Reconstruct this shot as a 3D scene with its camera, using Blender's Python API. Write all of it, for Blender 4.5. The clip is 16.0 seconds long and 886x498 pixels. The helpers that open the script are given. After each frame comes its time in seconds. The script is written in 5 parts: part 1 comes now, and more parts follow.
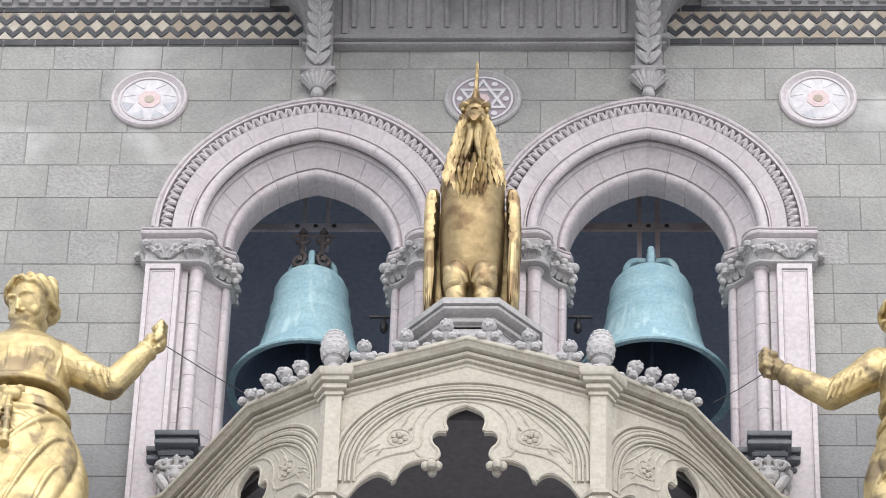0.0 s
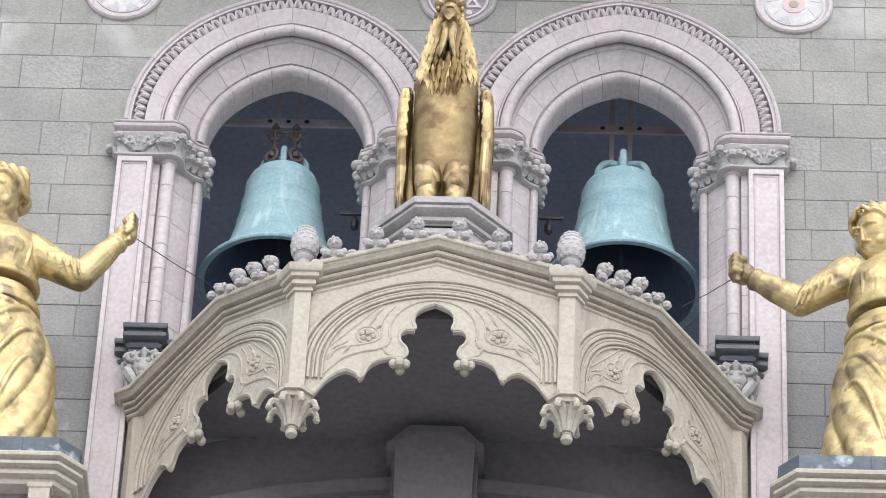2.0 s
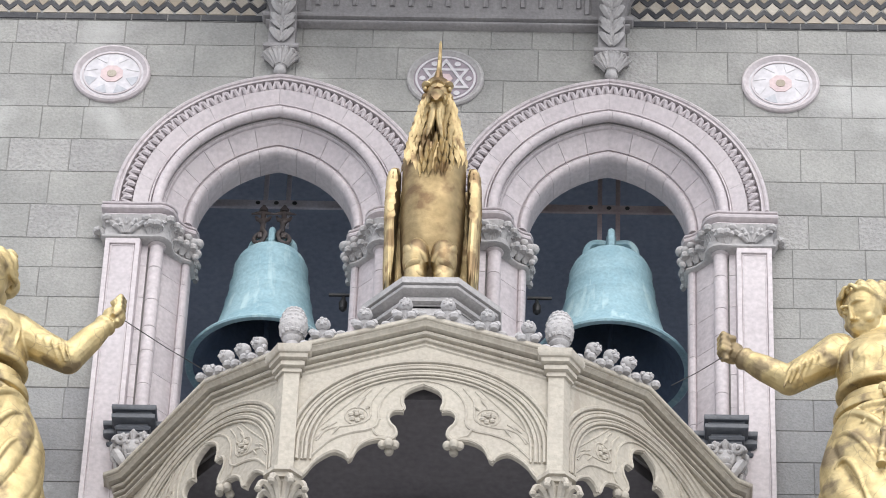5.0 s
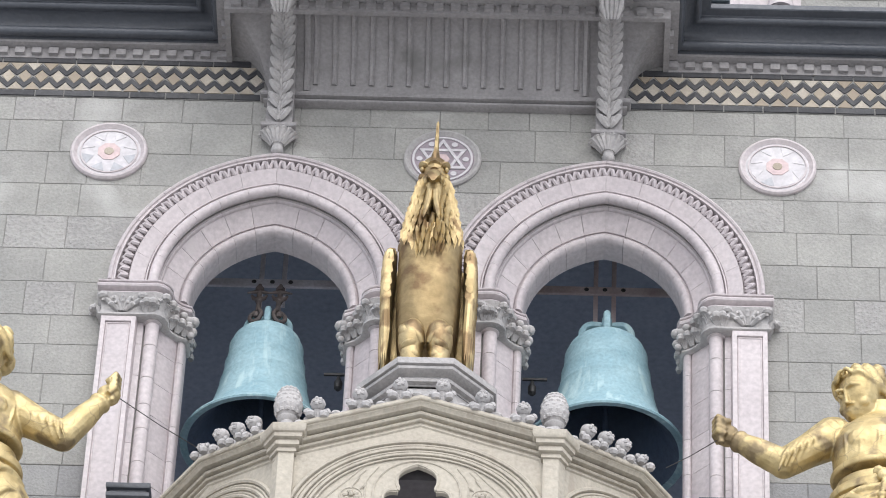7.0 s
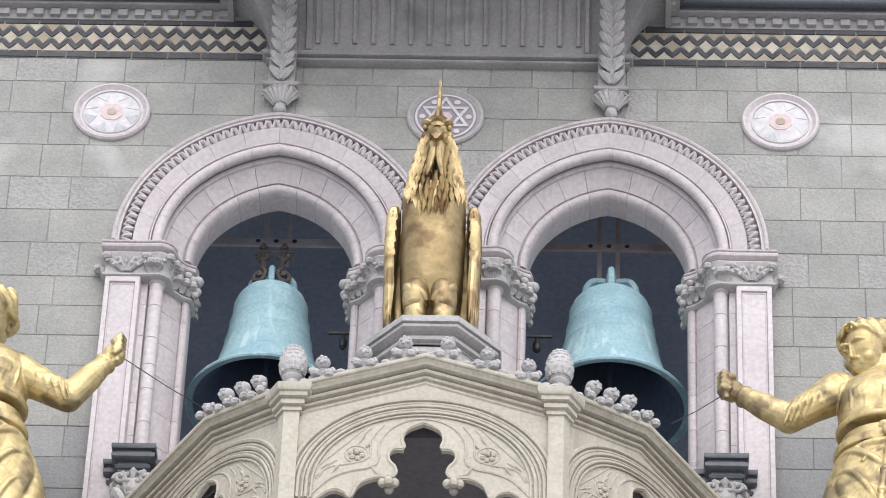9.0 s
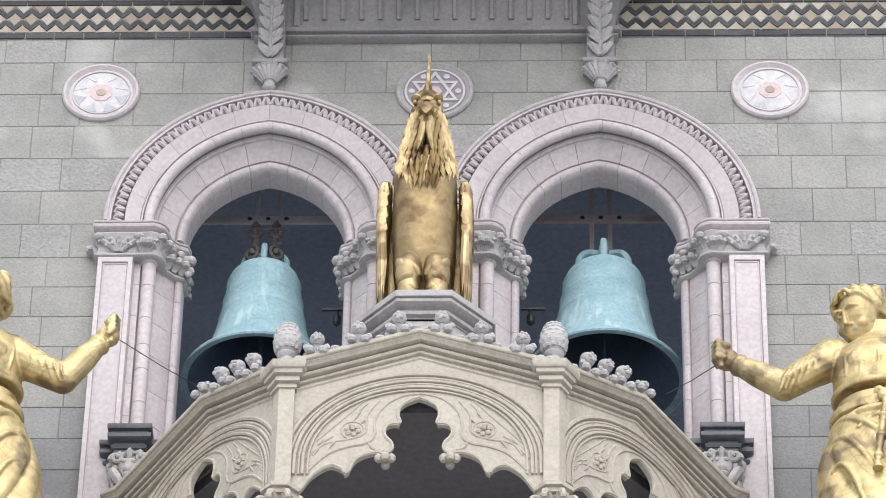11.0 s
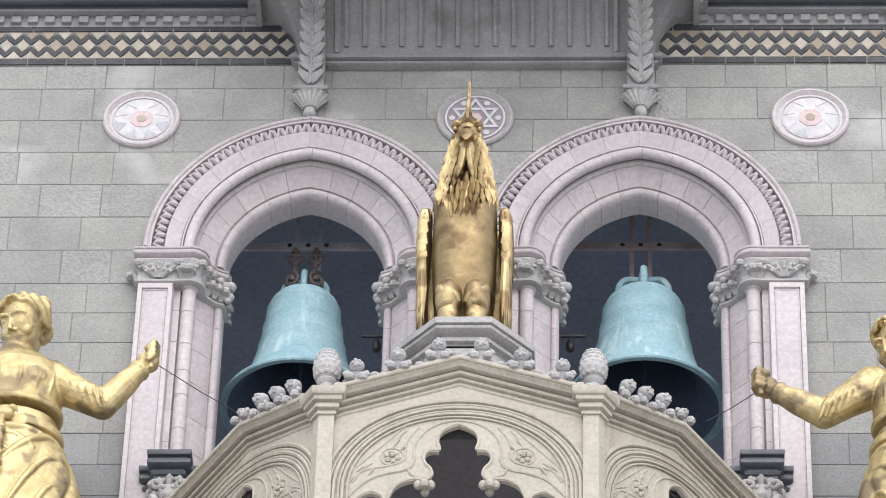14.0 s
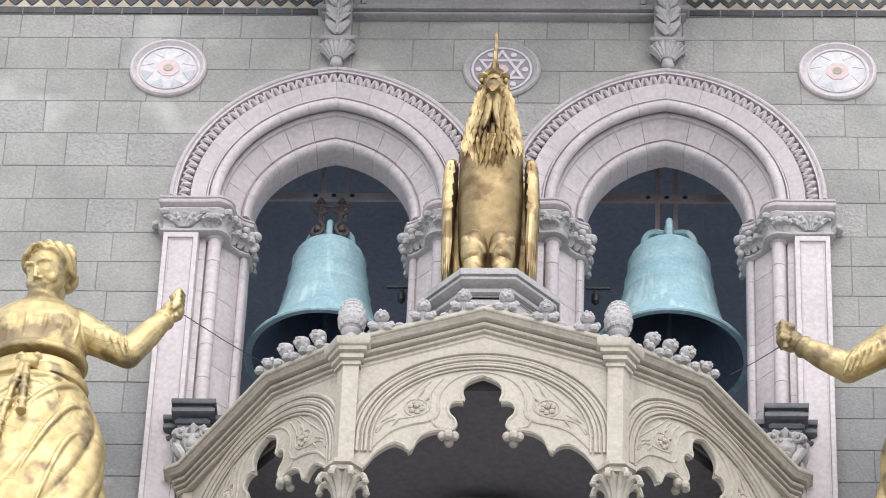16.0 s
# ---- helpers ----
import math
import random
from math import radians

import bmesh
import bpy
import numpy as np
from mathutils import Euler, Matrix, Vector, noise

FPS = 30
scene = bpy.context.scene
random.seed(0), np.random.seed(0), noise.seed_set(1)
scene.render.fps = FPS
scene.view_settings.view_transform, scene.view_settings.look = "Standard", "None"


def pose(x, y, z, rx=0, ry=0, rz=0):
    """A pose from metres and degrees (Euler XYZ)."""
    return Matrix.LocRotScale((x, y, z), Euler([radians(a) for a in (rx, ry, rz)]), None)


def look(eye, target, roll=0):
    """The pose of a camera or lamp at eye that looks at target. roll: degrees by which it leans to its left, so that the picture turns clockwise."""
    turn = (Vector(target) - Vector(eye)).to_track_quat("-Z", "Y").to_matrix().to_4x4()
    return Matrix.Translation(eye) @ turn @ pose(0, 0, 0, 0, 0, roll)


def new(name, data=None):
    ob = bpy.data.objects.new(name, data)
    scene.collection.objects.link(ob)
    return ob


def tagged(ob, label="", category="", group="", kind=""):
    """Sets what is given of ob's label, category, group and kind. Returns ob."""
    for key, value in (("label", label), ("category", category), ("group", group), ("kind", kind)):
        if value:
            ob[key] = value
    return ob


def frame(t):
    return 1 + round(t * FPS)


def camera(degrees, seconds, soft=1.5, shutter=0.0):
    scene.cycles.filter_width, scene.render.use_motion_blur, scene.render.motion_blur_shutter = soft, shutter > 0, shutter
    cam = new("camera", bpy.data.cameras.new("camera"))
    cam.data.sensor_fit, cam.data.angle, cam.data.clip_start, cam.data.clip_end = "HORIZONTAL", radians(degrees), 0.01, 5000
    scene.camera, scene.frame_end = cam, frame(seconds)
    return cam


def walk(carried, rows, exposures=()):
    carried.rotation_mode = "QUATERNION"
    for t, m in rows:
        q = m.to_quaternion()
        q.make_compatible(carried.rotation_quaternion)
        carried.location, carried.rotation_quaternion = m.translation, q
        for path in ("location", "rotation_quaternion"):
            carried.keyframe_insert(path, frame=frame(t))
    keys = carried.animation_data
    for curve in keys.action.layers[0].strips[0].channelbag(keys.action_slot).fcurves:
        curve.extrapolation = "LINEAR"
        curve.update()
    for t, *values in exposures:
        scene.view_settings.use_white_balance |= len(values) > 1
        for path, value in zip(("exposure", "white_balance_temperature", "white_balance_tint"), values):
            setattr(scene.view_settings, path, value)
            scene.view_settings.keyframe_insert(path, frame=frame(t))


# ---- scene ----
# ---------------------------------------------------------------- camera
EYE = (1.117, -27.909, 1.6)
cam = camera(10.717, 16.0, soft=1.0)
# seconds, turn to the left, look up, roll (degrees); the camera stands in one spot and turns
ROWS = [
    (0.0, 2.880, 42.234, 1.927), (0.5, 2.712, 41.509, 2.383), (1.0, 2.603, 41.361, 2.648), (1.5, 2.515, 41.184, 2.747),
    (2.0, 2.347, 41.020, 2.782), (2.5, 2.266, 40.867, 2.941), (3.0, 2.261, 40.824, 2.781), (3.5, 2.324, 41.124, 2.638),
    (4.0, 2.289, 41.689, 2.560), (4.5, 2.226, 41.756, 2.285), (5.0, 2.216, 42.002, 2.398), (5.2, 2.233, 42.225, 2.674),
    (7.3, 2.217, 43.047, 2.915), (7.5, 2.246, 43.117, 2.982), (8.0, 2.331, 43.381, 3.109), (8.5, 2.332, 43.541, 2.553), (8.8, 2.300, 43.336, 2.47),
    (9.0, 2.241, 42.465, 2.408), (9.2, 2.183, 41.986, 2.329), (11.3, 2.154, 42.167, 1.113), (11.5, 2.234, 42.164, 1.116),
    (12.0, 2.362, 42.091, 1.100), (12.5, 2.494, 42.166, 1.204), (13.0, 2.585, 42.109, 1.550), (13.5, 2.699, 42.395, 1.759),
    (14.0, 2.767, 42.469, 1.792), (14.5, 3.048, 42.334, 2.432), (15.0, 3.198, 42.093, 2.584), (15.5, 3.210, 41.950, 2.356),
    (16.0, 3.155, 41.866, 2.478),
]
EXPOSURE = 0.64
walk(cam, [(t, pose(*EYE, 90 + p, 0, yaw) @ pose(0, 0, 0, 0, 0, roll)) for t, yaw, p, roll in ROWS], [(0, EXPOSURE), (16, EXPOSURE)])

# ---------------------------------------------------------------- light: a bright overcast sky
world = bpy.data.worlds.new("overcast_sky")
scene.world = world
world.use_nodes = True
wn, wl = world.node_tree.nodes, world.node_tree.links
sky = wn.new("ShaderNodeTexSky")
sky.sky_type, sky.sun_disc = "NISHITA", False
sky.sun_elevation, sky.sun_rotation = radians(38), radians(171)
sky.air_density, sky.dust_density, sky.ozone_density = 1.0, 4.0, 1.0
haze = wn.new("ShaderNodeMixRGB")
haze.inputs[0].default_value = 0.8
haze.inputs[2].default_value = (7.0, 7.35, 8.25, 1)
wl.new(sky.outputs[0], haze.inputs[1])
wl.new(haze.outputs[0], wn["Background"].inputs[0])
wn["Background"].inputs[1].default_value = 0.134
sun = new("sun", bpy.data.lights.new("sun", "SUN"))
sun.data.energy, sun.data.angle, sun.data.color = 1.25, radians(70), (0.985, 0.985, 0.995)
sun.matrix_world = look((7, -46, 46), (0, 0, 8))


# ---------------------------------------------------------------- materials
def material(name, base, second=None, rough=0.75, metal=0.0, grain=40.0, stain=1.3, bump=0.25, vary=0.0, dirt=None, dirt_at=0.62, streak=False, depth=0.02, crackle=0.0, other=None, patch=1.7):
    """A worn surface: two colours mixed in large stains, fine grain, bump, and patches of dirt."""
    m = bpy.data.materials.new(name)
    m.use_nodes = True
    n, l = m.node_tree.nodes, m.node_tree.links
    b = n["Principled BSDF"]
    b.inputs["Metallic"].default_value = metal
    geo = n.new("ShaderNodeNewGeometry")

    def ramp(src, a, c, lo=(0, 0, 0), hi=(1, 1, 1)):
        r = n.new("ShaderNodeValToRGB")
        r.color_ramp.elements[0].position, r.color_ramp.elements[1].position = a, c
        r.color_ramp.elements[0].color, r.color_ramp.elements[1].color = (*lo, 1), (*hi, 1)
        l.new(src, r.inputs[0])
        return r.outputs[0]

    def noisy(scale, detail=6.0, stretch=(1, 1, 1)):
        t = n.new("ShaderNodeTexNoise")
        t.inputs["Scale"].default_value, t.inputs["Detail"].default_value = scale, detail
        mp = n.new("ShaderNodeMapping")
        mp.inputs["Scale"].default_value = stretch
        l.new(geo.outputs["Position"], mp.inputs["Vector"])
        l.new(mp.outputs[0], t.inputs["Vector"])
        return t.outputs["Fac"]

    def mix(kind, fac, a, c):
        x = n.new("ShaderNodeMixRGB")
        x.blend_type = kind
        for i, v in enumerate((fac, a, c)):
            if hasattr(v, "is_linked"):
                l.new(v, x.inputs[i])
            elif isinstance(v, tuple):
                x.inputs[i].default_value = (*v, 1)
            else:
                x.inputs[i].default_value = v
        return x.outputs[0]

    col = mix("MIX", ramp(noisy(stain, 8), 0.35, 0.68), base, second or tuple(v * 0.8 for v in base))
    fine = noisy(grain, 5)
    col = mix("MULTIPLY", 0.8, col, ramp(fine, 0.2, 0.75, (0.72, 0.72, 0.72), (1.12, 1.12, 1.12)))
    if vary:
        info = n.new("ShaderNodeObjectInfo")
        col = mix("MULTIPLY", 1.0, col, ramp(info.outputs["Random"], 0.0, 1.0, (1 - vary, 1 - vary, 1 - vary * 0.9), (1 + vary, 1 + vary, 1 + vary * 0.9)))
    if other:
        info2 = n.new("ShaderNodeObjectInfo")
        col = mix("MIX", ramp(info2.outputs["Random"], 0.35, 0.75), col, other)
    if dirt:
        stretch = (5, 5, 0.5) if streak else (1, 1, 1)
        col = mix("MIX", ramp(noisy(patch, 10, stretch), dirt_at, dirt_at + 0.1), col, dirt)
    if crackle:
        # seams and cracks of the old leaf
        warp = n.new("ShaderNodeTexNoise")
        warp.inputs["Scale"].default_value = 5.0
        l.new(geo.outputs["Position"], warp.inputs["Vector"])
        shift = n.new("ShaderNodeVectorMath")
        shift.operation = "MULTIPLY_ADD"
        shift.inputs[1].default_value = (0.16, 0.16, 0.16)
        l.new(warp.outputs["Color"], shift.inputs[0])
        l.new(geo.outputs["Position"], shift.inputs[2])
        vor = n.new("ShaderNodeTexVoronoi")
        vor.feature, vor.distance = "DISTANCE_TO_EDGE", "EUCLIDEAN"
        vor.inputs["Scale"].default_value = crackle
        l.new(shift.outputs[0], vor.inputs["Vector"])
        line = ramp(vor.outputs["Distance"], 0.0, 0.035, (0.6, 0.6, 0.6), (0, 0, 0))
        worn = ramp(noisy(3.0, 4), 0.46, 0.58)
        col = mix("MIX", mix("MULTIPLY", 1.0, line, worn), col, dirt or base)
    l.new(col, b.inputs["Base Color"])
    l.new(ramp(noisy(grain * 0.4, 3), 0.3, 0.7, (rough - 0.1,) * 3, (min(1, rough + 0.1),) * 3), b.inputs["Roughness"])
    if bump:
        bp = n.new("ShaderNodeBump")
        bp.inputs["Strength"].default_value, bp.inputs["Distance"].default_value = bump, depth
        l.new(fine, bp.inputs["Height"])
        l.new(bp.outputs[0], b.inputs["Normal"])
    return m


STONE = material("grey_limestone", (0.33, 0.325, 0.303), (0.262, 0.26, 0.244), 0.85, grain=48, stain=1.9, bump=0.5, vary=0.06, dirt=(0.42, 0.415, 0.395), dirt_at=0.57, patch=0.9)
ROUGH = material("hammered_limestone", (0.355, 0.348, 0.33), (0.315, 0.308, 0.295), 0.9, grain=34, stain=3, bump=0.8, vary=0.05, depth=0.03)
MORTAR = material("lime_mortar", (0.25, 0.245, 0.235), (0.32, 0.315, 0.30), 0.95, grain=60, stain=2)
LOWSTONE = material("dark_limestone", (0.285, 0.285, 0.28), (0.24, 0.24, 0.24), 0.85, grain=55, stain=1.4, bump=0.4, vary=0.12, dirt=(0.52, 0.52, 0.51), dirt_at=0.61, patch=2.6)
PINK = material("pale_pink_marble", (0.53, 0.482, 0.487), (0.475, 0.428, 0.436), 0.6, grain=26, stain=1.6, bump=0.12, vary=0.06, dirt=(0.47, 0.43, 0.43), dirt_at=0.63, streak=True)
CREAM = material("cream_carved_stone", (0.475, 0.436, 0.362), (0.41, 0.372, 0.31), 0.78, grain=30, stain=2.2, bump=0.25, vary=0.04, dirt=(0.37, 0.33, 0.27), dirt_at=0.58, streak=True)
CARVED = material("weathered_white_stone", (0.47, 0.45, 0.44), (0.38, 0.37, 0.365), 0.8, grain=34, stain=4, bump=0.35, dirt=(0.27, 0.27, 0.265), dirt_at=0.6)
GREYCARVED = material("weathered_grey_stone", (0.40, 0.385, 0.375), (0.33, 0.32, 0.315), 0.8, grain=34, stain=3, bump=0.3, dirt=(0.24, 0.235, 0.23), dirt_at=0.6)
BALCONY = material("grey_balcony_stone", (0.31, 0.298, 0.296), (0.255, 0.245, 0.245), 0.8, grain=34, stain=2.5, bump=0.3, dirt=(0.19, 0.185, 0.18), dirt_at=0.58)
LAVA = material("dark_lava_stone", (0.085, 0.093, 0.108), (0.055, 0.062, 0.075), 0.42, grain=30, stain=1.2, bump=0.25, dirt=(0.20, 0.20, 0.205), dirt_at=0.64)
BLACKTILE = material("black_inlay_stone", (0.04, 0.042, 0.047), (0.065, 0.065, 0.068), 0.65, grain=60, stain=5, bump=0.2, vary=0.3)
WHITETILE = material("ivory_inlay_stone", (0.52, 0.475, 0.40), (0.40, 0.35, 0.275), 0.7, grain=50, stain=4, bump=0.2, vary=0.15, other=(0.30, 0.25, 0.19))
# the belfry's bluish shade is put into the plaster colour
INSIDE = material("shade_tinted_plaster", (0.23, 0.265, 0.335), (0.19, 0.22, 0.28), 0.9, grain=20, stain=1)
# shade under the canopy and the pedestal cornices is put into this grey
SHADE = material("shade_grey_plaster", (0.18, 0.168, 0.175), (0.15, 0.14, 0.146), 0.9, grain=20, stain=1)
GOLD = material("gilded_bronze", (0.68, 0.555, 0.305), (0.54, 0.43, 0.225), 0.6, 1.0, grain=11, stain=7, bump=0.4, dirt=(0.31, 0.245, 0.15), dirt_at=0.53, patch=4.2, crackle=5.5, depth=0.03)
DULLGOLD = material("tarnished_gilding", (0.37, 0.285, 0.155), (0.27, 0.20, 0.105), 0.6, 1.0, grain=16, stain=4.5, bump=0.35, dirt=(0.185, 0.125, 0.07), dirt_at=0.52, patch=5.0)
OLDGOLD = material("old_gilded_bronze", (0.54, 0.43, 0.24), (0.42, 0.325, 0.175), 0.52, 1.0, grain=16, stain=4.0, bump=0.4, dirt=(0.255, 0.18, 0.10), dirt_at=0.5, patch=5.0)
VERDIGRIS = material("verdigris_bronze", (0.325, 0.495, 0.545), (0.24, 0.40, 0.46), 0.7, grain=34, stain=4, bump=0.2, dirt=(0.43, 0.59, 0.61), dirt_at=0.56, streak=True)
# the darkness of the bells' hollow is put into this navy bronze
SHADEBRONZE = material("shade_navy_bronze", (0.10, 0.145, 0.215), (0.07, 0.105, 0.16), 0.7, grain=26)
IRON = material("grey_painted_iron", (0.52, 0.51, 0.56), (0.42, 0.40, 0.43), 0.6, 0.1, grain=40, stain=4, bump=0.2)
RUST = material("rusty_iron", (0.46, 0.39, 0.39), (0.36, 0.29, 0.28), 0.75, 0.1, grain=40, stain=5, bump=0.3)
SHACKLE = material("blackened_iron", (0.085, 0.078, 0.08), (0.15, 0.12, 0.11), 0.6, 0.3, grain=40, stain=6, bump=0.3)
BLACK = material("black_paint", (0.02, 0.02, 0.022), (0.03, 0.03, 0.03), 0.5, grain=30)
LEAD = material("blue_grey_lead", (0.105, 0.13, 0.155), (0.07, 0.088, 0.105), 0.55, 0.2, grain=20, stain=7, bump=0.2, dirt=(0.40, 0.46, 0.49), dirt_at=0.56, patch=4.5)
MARBLE = material("white_inlay_marble", (0.57, 0.55, 0.56), (0.52, 0.50, 0.515), 0.5, grain=20, stain=3, bump=0.05)
REDMARBLE = material("rose_inlay_marble", (0.58, 0.45, 0.44), (0.54, 0.42, 0.42), 0.5, grain=30, stain=6, bump=0.05)
GREYMARBLE = material("grey_inlay_marble", (0.46, 0.465, 0.49), (0.38, 0.385, 0.41), 0.5, grain=30, stain=6, bump=0.05)
PLUM = material("plum_inlay_marble", (0.30, 0.25, 0.28), (0.25, 0.22, 0.24), 0.5, grain=30, stain=6, bump=0.05)
WIRE = material("steel_wire", (0.16, 0.15, 0.14), (0.12, 0.11, 0.10), 0.5, 0.6, grain=50)
PAVING = material("piazza_paving", (0.49, 0.483, 0.472), (0.43, 0.424, 0.414), 0.85, grain=12, stain=0.2, bump=0.3)
GLASS = material("lamp_glass", (0.75, 0.78, 0.8), (0.6, 0.62, 0.65), 0.15, grain=30, bump=0.0)


# ---------------------------------------------------------------- mesh tools
class Build:
    """Collects vertices and faces for one mesh."""

    def __init__(self):
        self.v, self.f = [], []

    def add(self, verts, faces):
        k = len(self.v)
        self.v += [tuple(p) for p in verts]
        self.f += [tuple(i + k for i in face) for face in faces]
        return self

    def box(self, x0, x1, y0, y1, z0, z1, bevel=0.0):
        if bevel <= 0:
            return self.add([(x, y, z) for z in (z0, z1) for x, y in ((x0, y0), (x1, y0), (x1, y1), (x0, y1))],
                            [(3, 2, 1, 0), (4, 5, 6, 7), (0, 1, 5, 4), (1, 2, 6, 5), (2, 3, 7, 6), (3, 0, 4, 7)])
        b = bevel
        rings = []
        for dx, z in ((b, z0), (0, z0 + b), (0, z1 - b), (b, z1)):
            rings.append([(x0 + dx, y0 + dx, z), (x1 - dx, y0 + dx, z), (x1 - dx, y1 - dx, z), (x0 + dx, y1 - dx, z)])
        return self.loft(rings)

    def loft(self, rings, caps=True, closed=True):
        n = len(rings[0])
        verts = [p for r in rings for p in r]
        faces = []
        for i in range(len(rings) - 1):
            for j in range(n if closed else n - 1):
                a, b2 = i * n + j, i * n + (j + 1) % n
                faces.append((a, b2, b2 + n, a + n))
        if caps:
            faces += [tuple(range(n))[::-1], tuple(range((len(rings) - 1) * n, len(rings) * n))]
        return self.add(verts, faces)

    def prism(self, poly, to_world, o0, o1):
        """A flat outline poly [(u, z)] made solid between the offsets o0 and o1."""
        return self.loft([[to_world(u, z, o) for u, z in poly] for o in (o0, o1)])

    def lathe(self, profile, c, seg=32, squash=(1, 1), caps=True):
        return self.loft([[(c[0] + r * squash[0] * math.cos(2 * math.pi * k / seg), c[1] + r * squash[1] * math.sin(2 * math.pi * k / seg), c[2] + z)
                           for k in range(seg)] for r, z in profile], caps)

    def ball(self, c, r, seg=14, turn=None):
        rx, ry, rz = r if isinstance(r, tuple) else (r, r, r)
        rings = []
        for i in range(1, seg // 2):
            a = math.pi * i / (seg // 2)
            ring = [Vector((rx * math.sin(a) * math.cos(2 * math.pi * k / seg), ry * math.sin(a) * math.sin(2 * math.pi * k / seg), -rz * math.cos(a))) for k in range(seg)]
            rings.append([tuple(Vector(c) + (turn @ p if turn else p)) for p in ring])
        return self.loft(rings)

    def squash(self, z_from, z_to, k):
        """Scales heights by k and moves the height z_from to z_to."""
        self.v = [(x, y, z_to + (z - z_from) * k) for x, y, z in self.v]
        return self

    def tube(self, path, r, seg=8, caps=True):
        path = [Vector(p) for p in path]
        radii = r if isinstance(r, (list, tuple)) else [r] * len(path)
        rings, up = [], None
        for i, p in enumerate(path):
            d = (path[min(i + 1, len(path) - 1)] - path[max(i - 1, 0)]).normalized()
            if up is None:
                up = d.orthogonal().normalized()
            up = (up - d * up.dot(d)).normalized()
            side = d.cross(up)
            rings.append([tuple(p + (up * math.cos(2 * math.pi * k / seg) + side * math.sin(2 * math.pi * k / seg)) * radii[i]) for k in range(seg)])
        return self.loft(rings, caps)

    def blade(self, path, widths, normal, thick=0.3):
        """A leaf along a path: pointed, lens-shaped across, raised along its middle towards the normal."""
        path = [Vector(p) for p in path]
        nrm = Vector(normal).normalized()
        rings = []
        for i, p in enumerate(path):
            d = (path[min(i + 1, len(path) - 1)] - path[max(i - 1, 0)]).normalized()
            n = (nrm - d * nrm.dot(d)).normalized()
            side = d.cross(n)
            w = widths[i]
            rings.append([tuple(p + side * w * a + n * w * c * thick) for a, c in ((1, 0), (0.55, 0.75), (0, 1.25), (-0.55, 0.75), (-1, 0), (0, -0.7))])
        return self.loft(rings)

    def sweep(self, path, profile, caps=True):
        """Carries a moulding profile [(out, up)] along a path [(x, y, z)], mitred; out is to the right of the way seen from above."""
        rings = []
        flat = [Vector((p[0], p[1])) for p in path]
        for i, p in enumerate(path):
            a = (flat[i] - flat[i - 1]).normalized() if i else None
            b2 = (flat[i + 1] - flat[i]).normalized() if i < len(flat) - 1 else None
            na = Vector((a.y, -a.x)) if a else None
            nb = Vector((b2.y, -b2.x)) if b2 else None
            if na is None or nb is None:
                m = na or nb
            else:
                m = (na + nb) / (1 + na.dot(nb))
            rings.append([(p[0] + m.x * o, p[1] + m.y * o, p[2] + u) for o, u in profile])
        return self.loft(rings, caps)


def mesh_of(name, b, mat, smooth=35.0):
    me = bpy.data.meshes.new(name)
    me.from_pydata(b.v, [], b.f)
    me.materials.append(mat)
    bm = bmesh.new()
    bm.from_mesh(me)
    bmesh.ops.recalc_face_normals(bm, faces=bm.faces)
    bm.to_mesh(me)
    bm.free()
    if smooth:
        me.polygons.foreach_set("use_smooth", [True] * len(me.polygons))
        me.set_sharp_from_angle(angle=radians(smooth))
    me.update()
    return me


def thing(name, base, label, category, group="", kind=""):
    """An Empty at the thing's base; its parts are built in world places."""
    ob = new(name)
    ob.empty_display_size = 0.1
    ob.location = base
    return tagged(ob, label, category, group, kind)


def part(name, b, mat, parent=None, label="", smooth=35.0):
    ob = new(name, mesh_of(name, b, mat, smooth))
    if parent is not None:
        ob.parent = parent
        if parent.type == "EMPTY":
            ob.matrix_parent_inverse = Matrix.Translation(-Vector(parent.location))
    if label:
        ob["label"] = label
    return ob


def solid(name, b, mat, label, category, group="", kind="", smooth=35.0):
    """A thing that is one mesh."""
    return tagged(part(name, b, mat, None, "", smooth), label, category, group, kind)


def arch_pts(R, c, xc, zs, n=24):
    """A pointed arch: two arcs of radius R about centres c past the middle."""
    top = math.acos(c / R)
    left = [(c - R * math.cos(top * i / n), R * math.sin(top * i / n)) for i in range(n + 1)]
    pts = left + [(-x, z) for x, z in reversed(left[:-1])]
    return [(xc + x, zs + z) for x, z in pts]


def smooth_line(pts, n=5):
    """A rounded line through points (Catmull-Rom)."""
    out = []
    for i in range(len(pts) - 1):
        p0, p1, p2, p3 = (Vector(pts[max(0, min(len(pts) - 1, i + k))]) for k in (-1, 0, 1, 2))
        for k in range(n):
            t = k / n
            out.append(tuple(0.5 * (2 * p1 + (p2 - p0) * t + (2 * p0 - 5 * p1 + 4 * p2 - p3) * t * t + (3 * p1 - p0 - 3 * p2 + p3) * t ** 3)))
    return out + [tuple(pts[-1])]


# ---------------------------------------------------------------- the tower
XC, ZS, CC = 1.345, 27.10, 0.17          # arch middles, springing height, offset of the arc centres
R_OUT, R_IN = 1.455, 0.845
TOP = 31.6

ground = Build().box(-600, 600, -600, 600, -0.5, 0.0)
solid("ground", ground, PAVING, "pale grey stone paving of the square", "ground", kind="structure")


